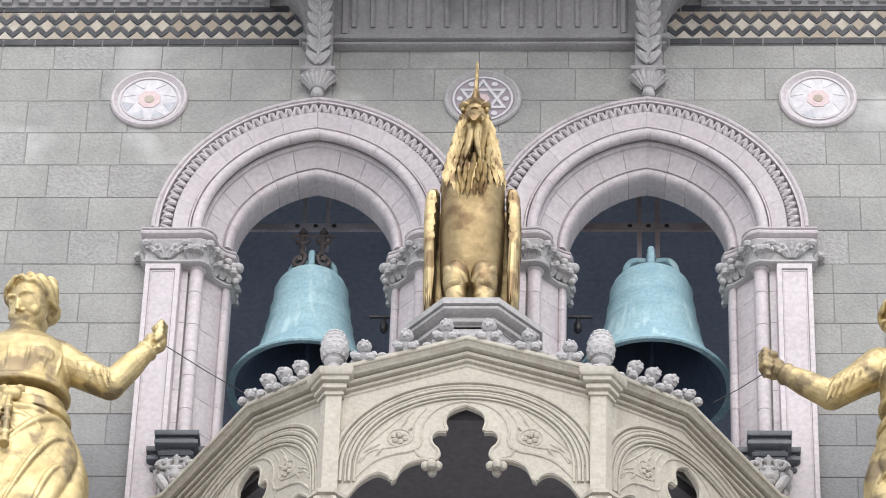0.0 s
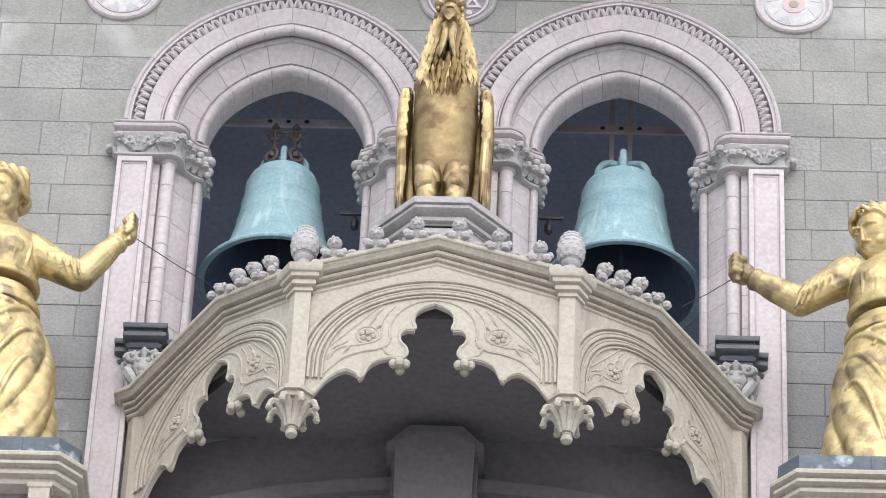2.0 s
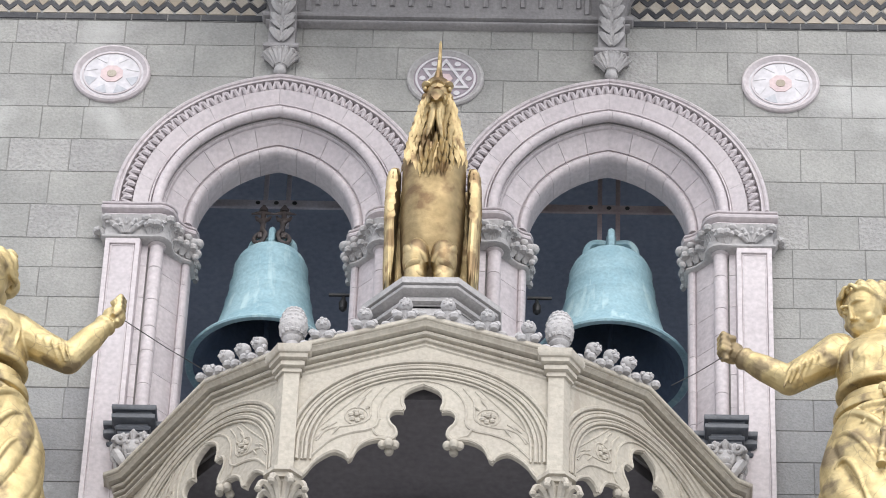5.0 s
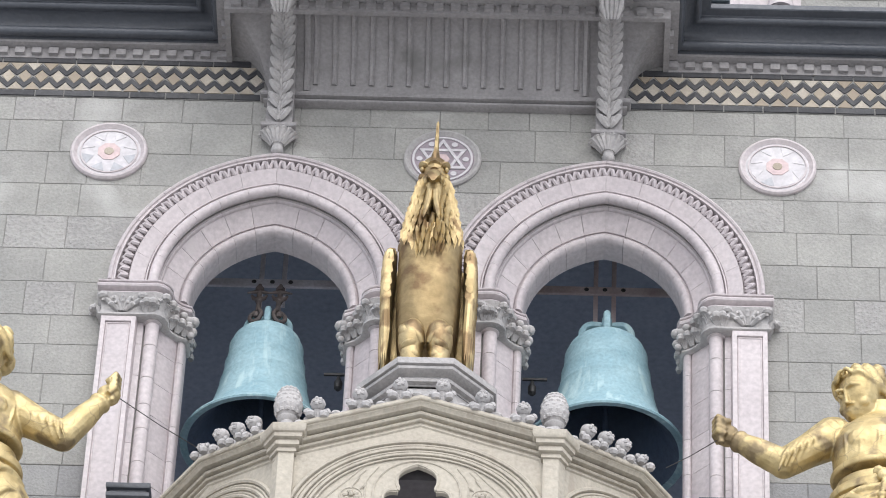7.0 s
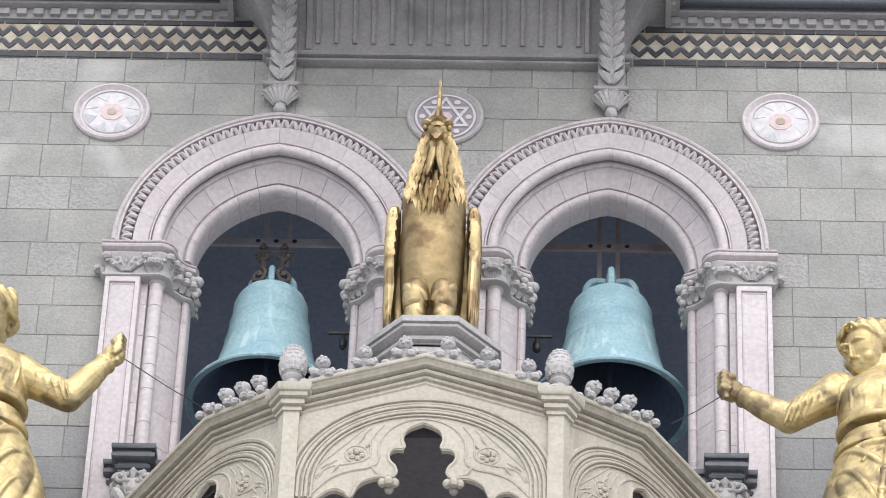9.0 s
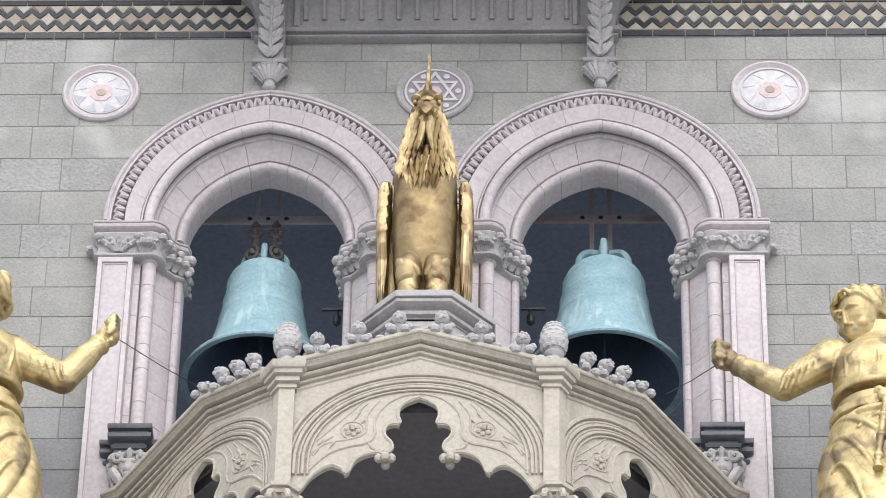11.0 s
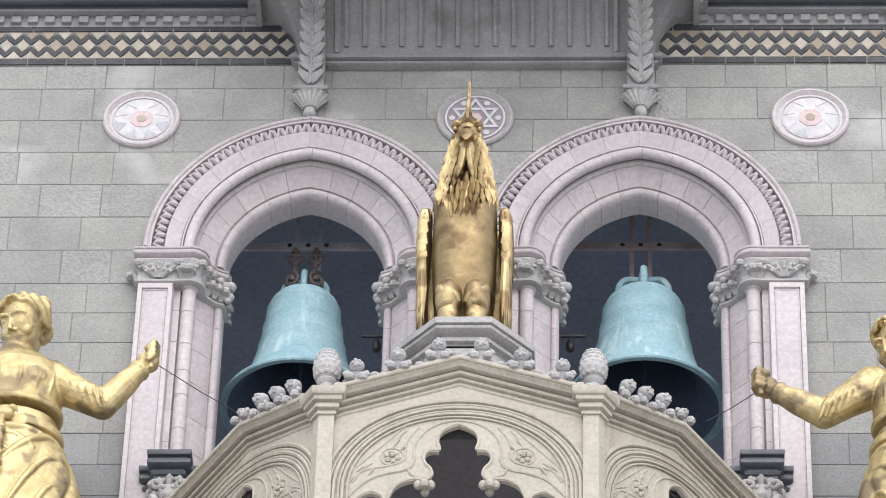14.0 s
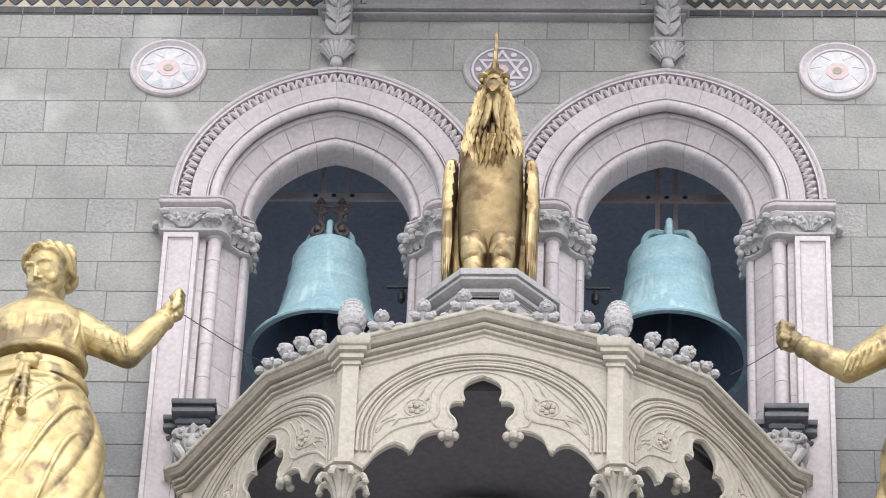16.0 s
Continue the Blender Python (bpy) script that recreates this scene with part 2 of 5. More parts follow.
def arch_wall(b, R, z0, z1, y0, y1, xa, xb):
    """A wall with the two pointed openings, solid between y0 and y1."""
    cols = []
    for xc in (-XC, XC):
        pts = arch_pts(R, CC, xc, ZS, 20)
        cols.append([(pts[0][0], z0)] + pts + [(pts[-1][0], z0)])
    def quad(x0, za, x1, zb, top):
        b.loft([[(x0, y, za), (x1, y, zb), (x1, y, top), (x0, y, top)] for y in (y0, y1)])
    quad(xa, z0, cols[0][0][0], z0, z1)
    quad(cols[0][-1][0], z0, cols[1][0][0], z0, z1)
    quad(cols[1][-1][0], z0, xb, z0, z1)
    for c in cols:
        for p, q in zip(c[1:-2], c[2:-1]):
            quad(p[0], p[1], q[0], q[1], z1)
    return b


front = arch_wall(Build(), 1.05, 24.3, TOP, -0.001, 0.46, -4.8, 4.8)
front.box(-4.8, 4.8, -0.001, 0.46, 0.0, 24.3)
wall_front = solid("wall_front", front, MORTAR, "grey limestone ashlar front of the bell tower", "wall", kind="structure", smooth=0)
rest = Build()
for xa, xb in ((-4.8, -4.1), (4.1, 4.8)):
    # side windows of the belfry
    rest.box(xa, xb, 0.46, 9.6, 0, 24.4).box(xa, xb, 0.46, 9.6, 28.4, TOP).box(xa, xb, 0.46, 2.2, 24.4, 28.4).box(xa, xb, 4.5, 5.1, 24.4, 28.4).box(xa, xb, 7.4, 9.6, 24.4, 28.4)
rest.box(-4.1, 4.1, 8.9, 9.6, 0, 24.4).box(-4.1, 4.1, 8.9, 9.6, 28.4, TOP).box(-4.1, -2.5, 8.9, 9.6, 24.4, 28.4).box(-0.4, 0.4, 8.9, 9.6, 24.4, 28.4).box(2.5, 4.1, 8.9, 9.6, 24.4, 28.4)
solid("wall_rear", rest, LOWSTONE, "plain limestone side and rear walls of the tower", "wall", kind="structure")
solid("belfry_floor", Build().box(-4.1, 4.1, 0.46, 8.9, 23.6, 23.9), INSIDE, "plaster floor of the belfry, the bluish shade put into its colour", "floor", kind="structure")
solid("ceiling", Build().box(-4.1, 4.1, 0.46, 8.9, 29.3, 29.6), INSIDE, "plaster ceiling of the belfry, the bluish shade put into its colour", "ceiling", kind="structure")
solid("tower_roof", Build().box(-4.8, 4.8, 0.02, 9.6, TOP, TOP + 0.3), LOWSTONE, "flat stone top of the tower", "roof", kind="structure")


def jamb_plan(side):
    """Plan of a jamb from the reveal outwards: pilaster face, nook, splay, edge, reveal (offset from the arch middle, y)."""
    return [(0.645, 0.37), (0.645, 0.235), (0.65, 0.205), (0.664, 0.187), (0.682, 0.18), (0.70, 0.187), (0.711, 0.205), (0.716, 0.182), (0.845, 0.052), (0.87, 0.045), (0.965, 0.045), (0.965, -0.03), (1.012, -0.035), (1.02, -0.10), (1.30, -0.10), (1.30, 0.06), (1.2, 0.37)]


JAMBS = [(-XC, -1), (-XC, 1), (XC, -1), (XC, 1)]
for xc, s in JAMBS:
    outer = xc * s > 0
    jamb = thing("jamb", (xc + s * 1.0, 0, 21.0), "pale pink marble jamb with pilaster and slim round shaft", "jamb", "jambs of the twin windows")
    plan = [(xc + s * d, y) for d, y in jamb_plan(s)]
    if not outer:
        plan = [(xc + s * min(d, 1.34), y) for d, y in jamb_plan(s)]
    # courses of the splayed side, with fine joints; below the canopy roof only the pilaster goes on
    z = 24.1
    if outer:
        low = [(xc + s * d, y) for d, y in ((1.02, 0.05), (1.02, -0.10), (1.30, -0.10), (1.30, 0.06))]
        for za, zb in ((21.6, 22.3), (22.3, 22.9), (22.9, 23.5), (23.5, 24.1)):
            part("block", Build().loft([[(x, y, zz) for x, y in low] for zz in (za, zb - 0.004)]), PINK, jamb)
    k = 0
    while z < 26.72:
        z2 = min(26.735, z + (0.33, 0.36, 0.34)[k % 3])
        pl = [(x, y) for x, y in plan]
        part("block", Build().loft([[(x, y, zz) for x, y in pl] for zz in (z, z2 - 0.004)]), PINK, jamb)
        z, k = z2, k + 1
    # raised frame of the pilaster panel
    x0, x1 = xc + s * 1.022, xc + s * 1.298
    f = Build()
    lo, hi = min(x0, x1), max(x0, x1)
    for a, c2 in ((lo, lo + 0.036), (hi - 0.036, hi)):
        f.box(a, c2, -0.124, -0.098, 21.6 if outer else 24.1, 26.705, 0.004)
    f.box(lo + 0.036, hi - 0.036, -0.124, -0.098, 26.65, 26.705, 0.004)
    for a in (lo + 0.046, hi - 0.046):
        f.tube([(a, -0.104, 21.6 if outer else 24.1), (a, -0.104, 26.64)], 0.009, 6)
    f.tube([(lo + 0.046, -0.104, 26.64), (hi - 0.046, -0.104, 26.64)], 0.009, 6)
    part("panel_frame", f, PINK, jamb)
    part("panel", Build().box(lo + 0.036, hi - 0.036, -0.105, -0.096, 21.6 if outer else 24.1, 26.65), PINK, jamb)
    sh = Build()
    cx, cy = xc + s * 0.897, -0.012
    zz = 24.1
    for k in range(9):
        z2 = min(26.70, zz + (0.28, 0.34, 0.25)[k % 3])
        if z2 - zz > 0.02:
            sh.lathe([(0.052, 0), (0.056, 0.004), (0.056, z2 - zz - 0.006), (0.052, z2 - zz - 0.002)], (cx, cy, zz), 20)
        zz = z2
    sh.lathe([(0.056, 0), (0.072, 0.012), (0.075, 0.03), (0.068, 0.045), (0.06, 0.05)], (cx, cy, 26.69), 20)
    part("shaft", sh, PINK, jamb)

    # capital: necking, leafy bell and abacus that follow the plan
    cap = thing("capital", (xc + s * 1.0, 0, 26.73), "carved leafy marble capital under a moulded abacus", "capital", "capitals of the twin windows")
    # path walks so that its outer side faces the street and the opening
    route = [(xc + s * 0.645, 0.37), (xc + s * 0.645, 0.195), (xc + s * 0.80, 0.07), (xc + s * 0.84, -0.04), (xc + s * 0.88, -0.085), (xc + s * 0.98, -0.10), (xc + s * 1.30, -0.10)]
    if outer:
        route.append((xc + s * 1.30, 0.02))
    # the mouldings swell round the shaft and the edge of the opening
    plan_line = [(0.645, 0.37), (0.645, 0.225), (0.656, 0.19), (0.69, 0.175), (0.725, 0.155), (0.79, 0.085)]
    plan_line += [(0.897 + 0.095 * math.cos(math.radians(q)), -0.012 + 0.095 * math.sin(math.radians(q))) for q in (165, 190, 215, 240, 262, 285)] + [(1.0, -0.10), (1.30, -0.10)]
    if outer:
        plan_line.append((1.30, 0.02))
    path = [(xc + s * d, y, 0) for d, y in plan_line]
    if s < 0:
        path = path[::-1]
    ab = [(-0.12, 0.0), (0.002, 0.0), (0.02, 0.006), (0.029, 0.022), (0.022, 0.04), (0.004, 0.05), (0.002, 0.062), (0.028, 0.068), (0.05, 0.082), (0.056, 0.102), (0.048, 0.12), (0.03, 0.128), (0.03, 0.136), (0.048, 0.141), (0.052, 0.152), (0.046, 0.162), (-0.12, 0.162)]
    part("abacus", Build().sweep([(x, y, 26.99) for x, y, _ in path], ab).squash(26.73, 26.71, 0.867), PINK, cap)
    bell = [(-0.10, 0), (0.015, 0), (0.03, 0.012), (0.03, 0.03), (0.012, 0.045), (0.008, 0.12), (0.02, 0.2), (0.05, 0.262), (-0.10, 0.262)]
    part("bell", Build().sweep([(x, y, 26.73) for x, y, _ in path], bell).squash(26.73, 26.71, 0.867), CARVED, cap)
    rng = random.Random(int(xc * 100) + s)
    seq = [Vector((x, y)) for x, y in route[1:]]
    leaves = Build()
    k = 0
    for a, c2 in zip(seq, seq[1:]):
        ln = (c2 - a).length
        d = (c2 - a).normalized()
        nrm = Vector((d.y, -d.x)) * (1 if s > 0 else -1)
        n = max(1, round(ln / 0.062))
        for i in range(n):
            p = a + d * ln * (i + 0.5) / n
            flat = ln > 0.3
            h = 26.79 + rng.random() * 0.03
            if not flat:
                up = (i + k) % 2
                for e in (-1, 0, 1):
                    q0, q1, q2 = p + nrm * 0.012 + d * e * 0.006, p + nrm * 0.035 + d * e * 0.02, p + nrm * (0.075 - 0.012 * abs(e)) + d * e * 0.034
                    leaves.tube([(q0.x, q0.y, 26.775), (q1.x, q1.y, 26.84 + 0.05 * up), (q2.x, q2.y, 26.885 + 0.065 * up - 0.03 * abs(e)), (q2.x + nrm.x * 0.012, q2.y + nrm.y * 0.012, 26.86 + 0.065 * up - 0.03 * abs(e))], [0.014, 0.024, 0.027, 0.014], 6)
                q = p + nrm * (0.088 if up else 0.078)
                leaves.ball((q.x, q.y, 26.955 if up else 26.86), 0.036 + 0.008 * rng.random(), 8)
                k += 1
            else:
                # acanthus spray: lobed blades that fan from the foot and curl outwards
                mid = (i - (n - 1) / 2) / max(1, n - 1)
                for lift, top in ((0.018, 0.955 - abs(mid) * 0.10), (0.034, 0.875 - abs(mid) * 0.07)):
                    q0, q1 = a + d * ln * (0.5 + mid * 0.16), a + d * ln * (0.5 + mid * (0.86 if lift < 0.03 else 0.5))
                    zz = 26 + top
                    way = [(q0.x + nrm.x * lift, q0.y + nrm.y * lift, 26.78), (q0.x * 0.6 + q1.x * 0.4 + nrm.x * (lift + 0.012), q0.y * 0.6 + q1.y * 0.4 + nrm.y * (lift + 0.012), 26.78 + (zz - 26.78) * 0.55),
                           (q1.x + nrm.x * (lift + 0.03), q1.y + nrm.y * (lift + 0.03), zz), (q1.x + d.x * mid * 0.05 + nrm.x * (lift + 0.04), q1.y + nrm.y * (lift + 0.04), zz - 0.03)]
                    leaves.blade(smooth_line(way, 3), [0.008, 0.013, 0.017, 0.019, 0.02, 0.021, 0.02, 0.017, 0.012, 0.004], (nrm.x, nrm.y, -0.3), 0.5)
        if ln > 0.3:
            for e in (a, c2):
                q = e + nrm * 0.05
                leaves.ball((q.x, q.y, 26.94), (0.045, 0.045, 0.042), 10)
    q = seq[0]
    for dx, dy, dz, r in ((0.055, -0.035, 26.955, 0.05), (0.02, -0.075, 26.93, 0.04), (0.05, -0.02, 26.845, 0.042), (-0.02, -0.11, 26.955, 0.036), (0.045, -0.05, 26.775, 0.03)):
        leaves.ball((q.x - s * dx, q.y + dy, dz), (r, r, r), 12)
    for lev in range(3):
        leaves.ball((q.x - s * 0.04, q.y + 0.02 + 0.08 * lev, 26.90 - (lev % 2) * 0.06), (0.035, 0.045, 0.045), 8)
        leaves.ball((q.x - s * 0.03, q.y + 0.06 + 0.09 * lev, 26.80), (0.028, 0.04, 0.04), 8)
    part("leaves", leaves.squash(26.73, 26.71, 0.867), CARVED, cap)


def arch_ring(b, profile, xc, a0, a1, steps, gap=0.0):
    """A piece of moulding profile [(R, y)] along the pointed arch between two shares of its length (0 to 1)."""
    rings = []
    for i in range(steps + 1):
        t = a0 + (a1 - a0) * i / steps
        ring = []
        for R, y in profile:
            top = math.acos(CC / R)
            if t <= 0.5:
                a = top * t / 0.5
                x, z = CC - R * math.cos(a), R * math.sin(a)
            else:
                a = top * (1 - t) / 0.5
                x, z = -(CC - R * math.cos(a)), R * math.sin(a)
            ring.append((xc + x, y, ZS + z))
        rings.append(ring)
    return b.loft(rings)


HOOD = [(1.458, 0.02), (1.458, -0.11), (1.45, -0.128), (1.437, -0.136), (1.424, -0.128), (1.42, -0.114), (1.412, -0.112), (1.405, -0.122), (1.394, -0.122), (1.39, -0.05), (1.287, -0.05), (1.282, -0.124), (1.166, -0.072), (1.163, -0.06), (1.157, -0.06), (1.154, -0.09), (1.146, -0.09), (1.143, -0.08), (1.143, 0.02)]
ROLL = [(1.141, 0.058)] + [(1.095 + 0.045 * math.cos(math.radians(a)), -0.06 - 0.045 * math.sin(math.radians(a))) for a in range(0, 226, 25)] + [(1.078, -0.01), (1.086, 0.006)]
ROLL += [(1.06 + 0.021 * math.cos(math.radians(a)), 0.018 - 0.021 * math.sin(math.radians(a))) for a in range(30, 181, 30)] + [(1.038, 0.03), (1.038, 0.058)]
VOUS = [(1.07, 0.25), (1.07, 0.06), (1.037, 0.034), (0.898, 0.128), (0.906, 0.145), (0.894, 0.152), (0.886, 0.134), (0.868, 0.12), (0.846, 0.124), (0.828, 0.142), (0.817, 0.17), (0.815, 0.2), (0.815, 0.37), (1.07, 0.37)]
for xc in (-XC, XC):
    arch = thing("window_arch", (xc, 0, ZS), "pale pink marble pointed arch with roll mouldings and dogtooth band", "arch", "arches of the twin windows")
    for name, prof, n, off in (("hood_stone", HOOD, 12, 0.0), ("roll_stone", ROLL, 12, 0.03), ("voussoir", VOUS, 11, 0.0)):
        cuts = [0.0] + [i / n + off * 0.3 for i in range(1, n)] + [1.0]
        if name == "voussoir":
            gaps = [(0.185 + 0.218 * i) / 2.64 for i in range(6)]
            cuts = [0.0] + [0.5 - g for g in reversed(gaps) if g < 0.47] + [0.5 + g for g in gaps if g < 0.47] + [1.0]
        for a0, a1 in zip(cuts, cuts[1:]):
            g = {"hood_stone": 0.0003, "roll_stone": 0.0004, "voussoir": 0.0006}[name]
            if a0 < 0.5 < a1:
                b = Build()
                arch_ring(b, prof, xc, a0 + g, 0.5, 3)
                arch_ring(b, prof, xc, 0.5, a1 - g, 3)
                part(name, b, PINK, arch)
            else:
                part(name, arch_ring(Build(), prof, xc, a0 + g, a1 - g, 5), PINK, arch)
    teeth = Build()
    n = 54
    zig = []

    def at(t, R, y):
        top = math.acos(CC / R)
        a = top * (t if t <= 0.5 else 1 - t) / 0.5
        x = CC - R * math.cos(a)
        return (xc + (x if t <= 0.5 else -x), y, ZS + R * math.sin(a))
    for i in range(n):
        zig += [at((i + 0.08) / n, 1.302, -0.086), at((i + 0.5) / n, 1.376, -0.108), at((i + 0.72) / n, 1.352, -0.122), at((i + 0.95) / n, 1.306, -0.098)]
    teeth.tube(zig, 0.019, 6)
    part("dogtooth_band", teeth, PINK, arch, "weathered dogtooth carving", 0)

# medallions on the wall
def disc(b, c, r, y0, y1, n=40, start=0.0):
    return b.loft([[(c[0] + r * math.cos(start + 2 * math.pi * k / n), y, c[1] + r * math.sin(start + 2 * math.pi * k / n)) for k in range(n)] for y in (y0, y1)])


def ring_at(b, c, prof, n=48):
    """A round moulding: prof [(radius, y)] turned about the axis through c that faces the street."""
    rings = [[(c[0] + r * math.cos(2 * math.pi * k / n), y, c[1] + r * math.sin(2 * math.pi * k / n)) for k in range(n)] for r, y in prof]
    return b.loft(rings + [rings[0]], caps=False)


MZ = 28.615
for mx in (-2.75, 2.75):
    med = thing("medallion", (mx, 0, MZ), "round white marble medallion inlaid with a rose star", "medallion", "wall medallions")
    part("rim", ring_at(Build(), (mx, MZ), [(0.318, 0.02), (0.32, -0.03), (0.308, -0.046), (0.292, -0.048), (0.28, -0.036), (0.262, -0.022), (0.262, 0.02)]), PINK, med)
    part("field", disc(Build(), (mx, MZ), 0.265, -0.02, 0.02), MARBLE, med)
    part("inner_rim", ring_at(Build(), (mx, MZ), [(0.243, -0.01), (0.243, -0.03), (0.232, -0.03), (0.232, -0.01)]), PINK, med)
    for k in range(8):
        a = math.pi / 8 + k * math.pi / 4
        tri = [(mx + r * math.cos(a + q), MZ + r * math.sin(a + q)) for r, q in ((0.13, 0), (0.222, 0.27), (0.226, 0.0), (0.222, -0.27))]
        part("wedge", Build().loft([[(x, y, z) for x, z in tri] for y in (-0.024, 0.0)]), GREYMARBLE if k in ((4, 5, 6, 7) if mx < 0 else (5,)) else MARBLE, med)
    part("rose", disc(Build(), (mx, MZ), 0.098, -0.026, 0.0, 8, math.pi / 8), REDMARBLE, med)
    part("boss", disc(Build(), (mx, MZ), 0.04, -0.031, 0.0, 12), WHITETILE, med)
med = thing("medallion", (0, 0, MZ), "round plum marble medallion with a white six-pointed star", "medallion", "wall medallions")
part("rim", ring_at(Build(), (0, MZ), [(0.318, 0.02), (0.32, -0.03), (0.308, -0.046), (0.292, -0.048), (0.28, -0.036), (0.262, -0.022), (0.262, 0.02)]), GREYCARVED, med)
part("field", disc(Build(), (0, MZ), 0.265, -0.02, 0.02), PLUM, med)
part("inner_rim", ring_at(Build(), (0, MZ), [(0.25, -0.01), (0.25, -0.03), (0.232, -0.03), (0.232, -0.01)]), MARBLE, med)
for st in (math.pi / 2, -math.pi / 2):
    star = Build()
    out = [(0.225 * math.cos(st + 2 * math.pi * k / 3), 0.225 * math.sin(st + 2 * math.pi * k / 3)) for k in range(3)]
    inn = [(x * 0.78, z * 0.78) for x, z in out]
    y0 = -0.033 if st > 0 else -0.029
    for k in range(3):
        a, c2, e, f = out[k], out[(k + 1) % 3], inn[(k + 1) % 3], inn[k]
        star.loft([[(p[0], y, MZ + p[1]) for p in (a, c2, e, f)] for y in (y0, -0.01)])
    part("star_bar", star, MARBLE, med)
for k in range(6):
    a = k * math.pi / 3
    part("dot", disc(Build(), (0.19 * math.cos(a), MZ + 0.19 * math.sin(a)), 0.026, -0.028, -0.01, 12), MARBLE, med)
part("rose", disc(Build(), (0, MZ), 0.06, -0.026, -0.01, 6), REDMARBLE, med)

# ---------------------------------------------------------------- bells
def bell_thing(xc, yc, ztop, R, H, slim, crown, label):
    b = thing("bell", (xc, yc, ztop - H), label, "bell", "bells in the twin windows")
    pr = [(0.36, 0.99), (0.43, 0.97), (0.475, 0.935), (0.50, 0.885), (0.514, 0.876), (0.514, 0.862), (0.508, 0.85), (0.535, 0.72), (0.55, 0.711), (0.55, 0.698), (0.543, 0.688), (0.58, 0.545), (0.593, 0.536), (0.593, 0.522), (0.588, 0.512),
          (0.64, 0.37), (0.705, 0.235), (0.722, 0.226), (0.732, 0.205), (0.80, 0.125), (0.895, 0.055), (0.98, 0.02), (1.0, 0.0)]
    shell = [(R * (r ** slim), H * z) for r, z in pr]
    outer = Build().lathe([(R * 0.02, H)] + shell + [(R * 0.985, -0.014), (R * 0.90, 0.0)], (xc, yc, ztop - H), 48, caps=False)
    part("body", outer, VERDIGRIS, b)
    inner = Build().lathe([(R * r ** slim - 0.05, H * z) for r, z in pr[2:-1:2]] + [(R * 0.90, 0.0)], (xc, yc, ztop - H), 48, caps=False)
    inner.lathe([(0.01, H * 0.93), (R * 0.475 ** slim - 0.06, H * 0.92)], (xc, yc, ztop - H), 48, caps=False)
    part("inside", inner, SHADEBRONZE, b, "hollow of the bell, its shade put into a dark navy colour")
    zt = ztop - 0.01
    part("crown_post", Build().tube([(xc, yc - 0.02, zt - 0.02), (xc, yc - 0.02, zt + 0.33 * crown), (xc, yc - 0.02, zt + 0.355 * crown), (xc, yc - 0.02, zt + 0.37 * crown)], [0.056 * crown, 0.048 * crown, 0.04 * crown, 0.018 * crown], 12), VERDIGRIS, b)
    for a in (0, math.pi, math.pi / 2, -math.pi / 2):
        dx, dy = math.cos(a), math.sin(a)
        p = [(xc + dx * q * crown, yc + dy * q * crown, zt + h * crown) for q, h in ((0.205, -0.03), (0.235, 0.10), (0.225, 0.21), (0.16, 0.28), (0.03, 0.27))]
        part("crown_loop", Build().tube(smooth_line(p, 4), 0.036 * crown, 8), VERDIGRIS, b)
    part("clapper", Build().tube([(xc, yc, ztop - 0.2), (xc, yc, ztop - H + 0.12)], 0.02, 8).ball((xc, yc, ztop - H + 0.06), 0.07), SHADEBRONZE, b)
    return b


bell_thing(-1.385, 0.75, 27.29, 0.635, 1.165, 1.10, 0.75, "turquoise verdigris bronze bell hung from rusty shackles")
bell_thing(1.38, 0.75, 27.28, 0.66, 1.155, 1.0, 0.86, "turquoise verdigris bronze bell with open crown loops")
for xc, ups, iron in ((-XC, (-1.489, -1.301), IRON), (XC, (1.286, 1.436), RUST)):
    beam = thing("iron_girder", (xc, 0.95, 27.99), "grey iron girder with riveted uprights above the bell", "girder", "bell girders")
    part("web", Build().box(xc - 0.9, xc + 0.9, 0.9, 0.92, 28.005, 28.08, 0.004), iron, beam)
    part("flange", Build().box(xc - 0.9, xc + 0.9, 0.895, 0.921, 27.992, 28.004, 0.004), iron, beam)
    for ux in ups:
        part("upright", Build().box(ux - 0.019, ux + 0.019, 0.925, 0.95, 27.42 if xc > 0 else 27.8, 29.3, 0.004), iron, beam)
    for k in range(3):
        part("rivet", Build().ball(((ups[0] + ups[1]) / 2 + 0.152 * (k - 1), 0.895, 28.042), (0.021, 0.014, 0.018), 10), BLACK, beam)
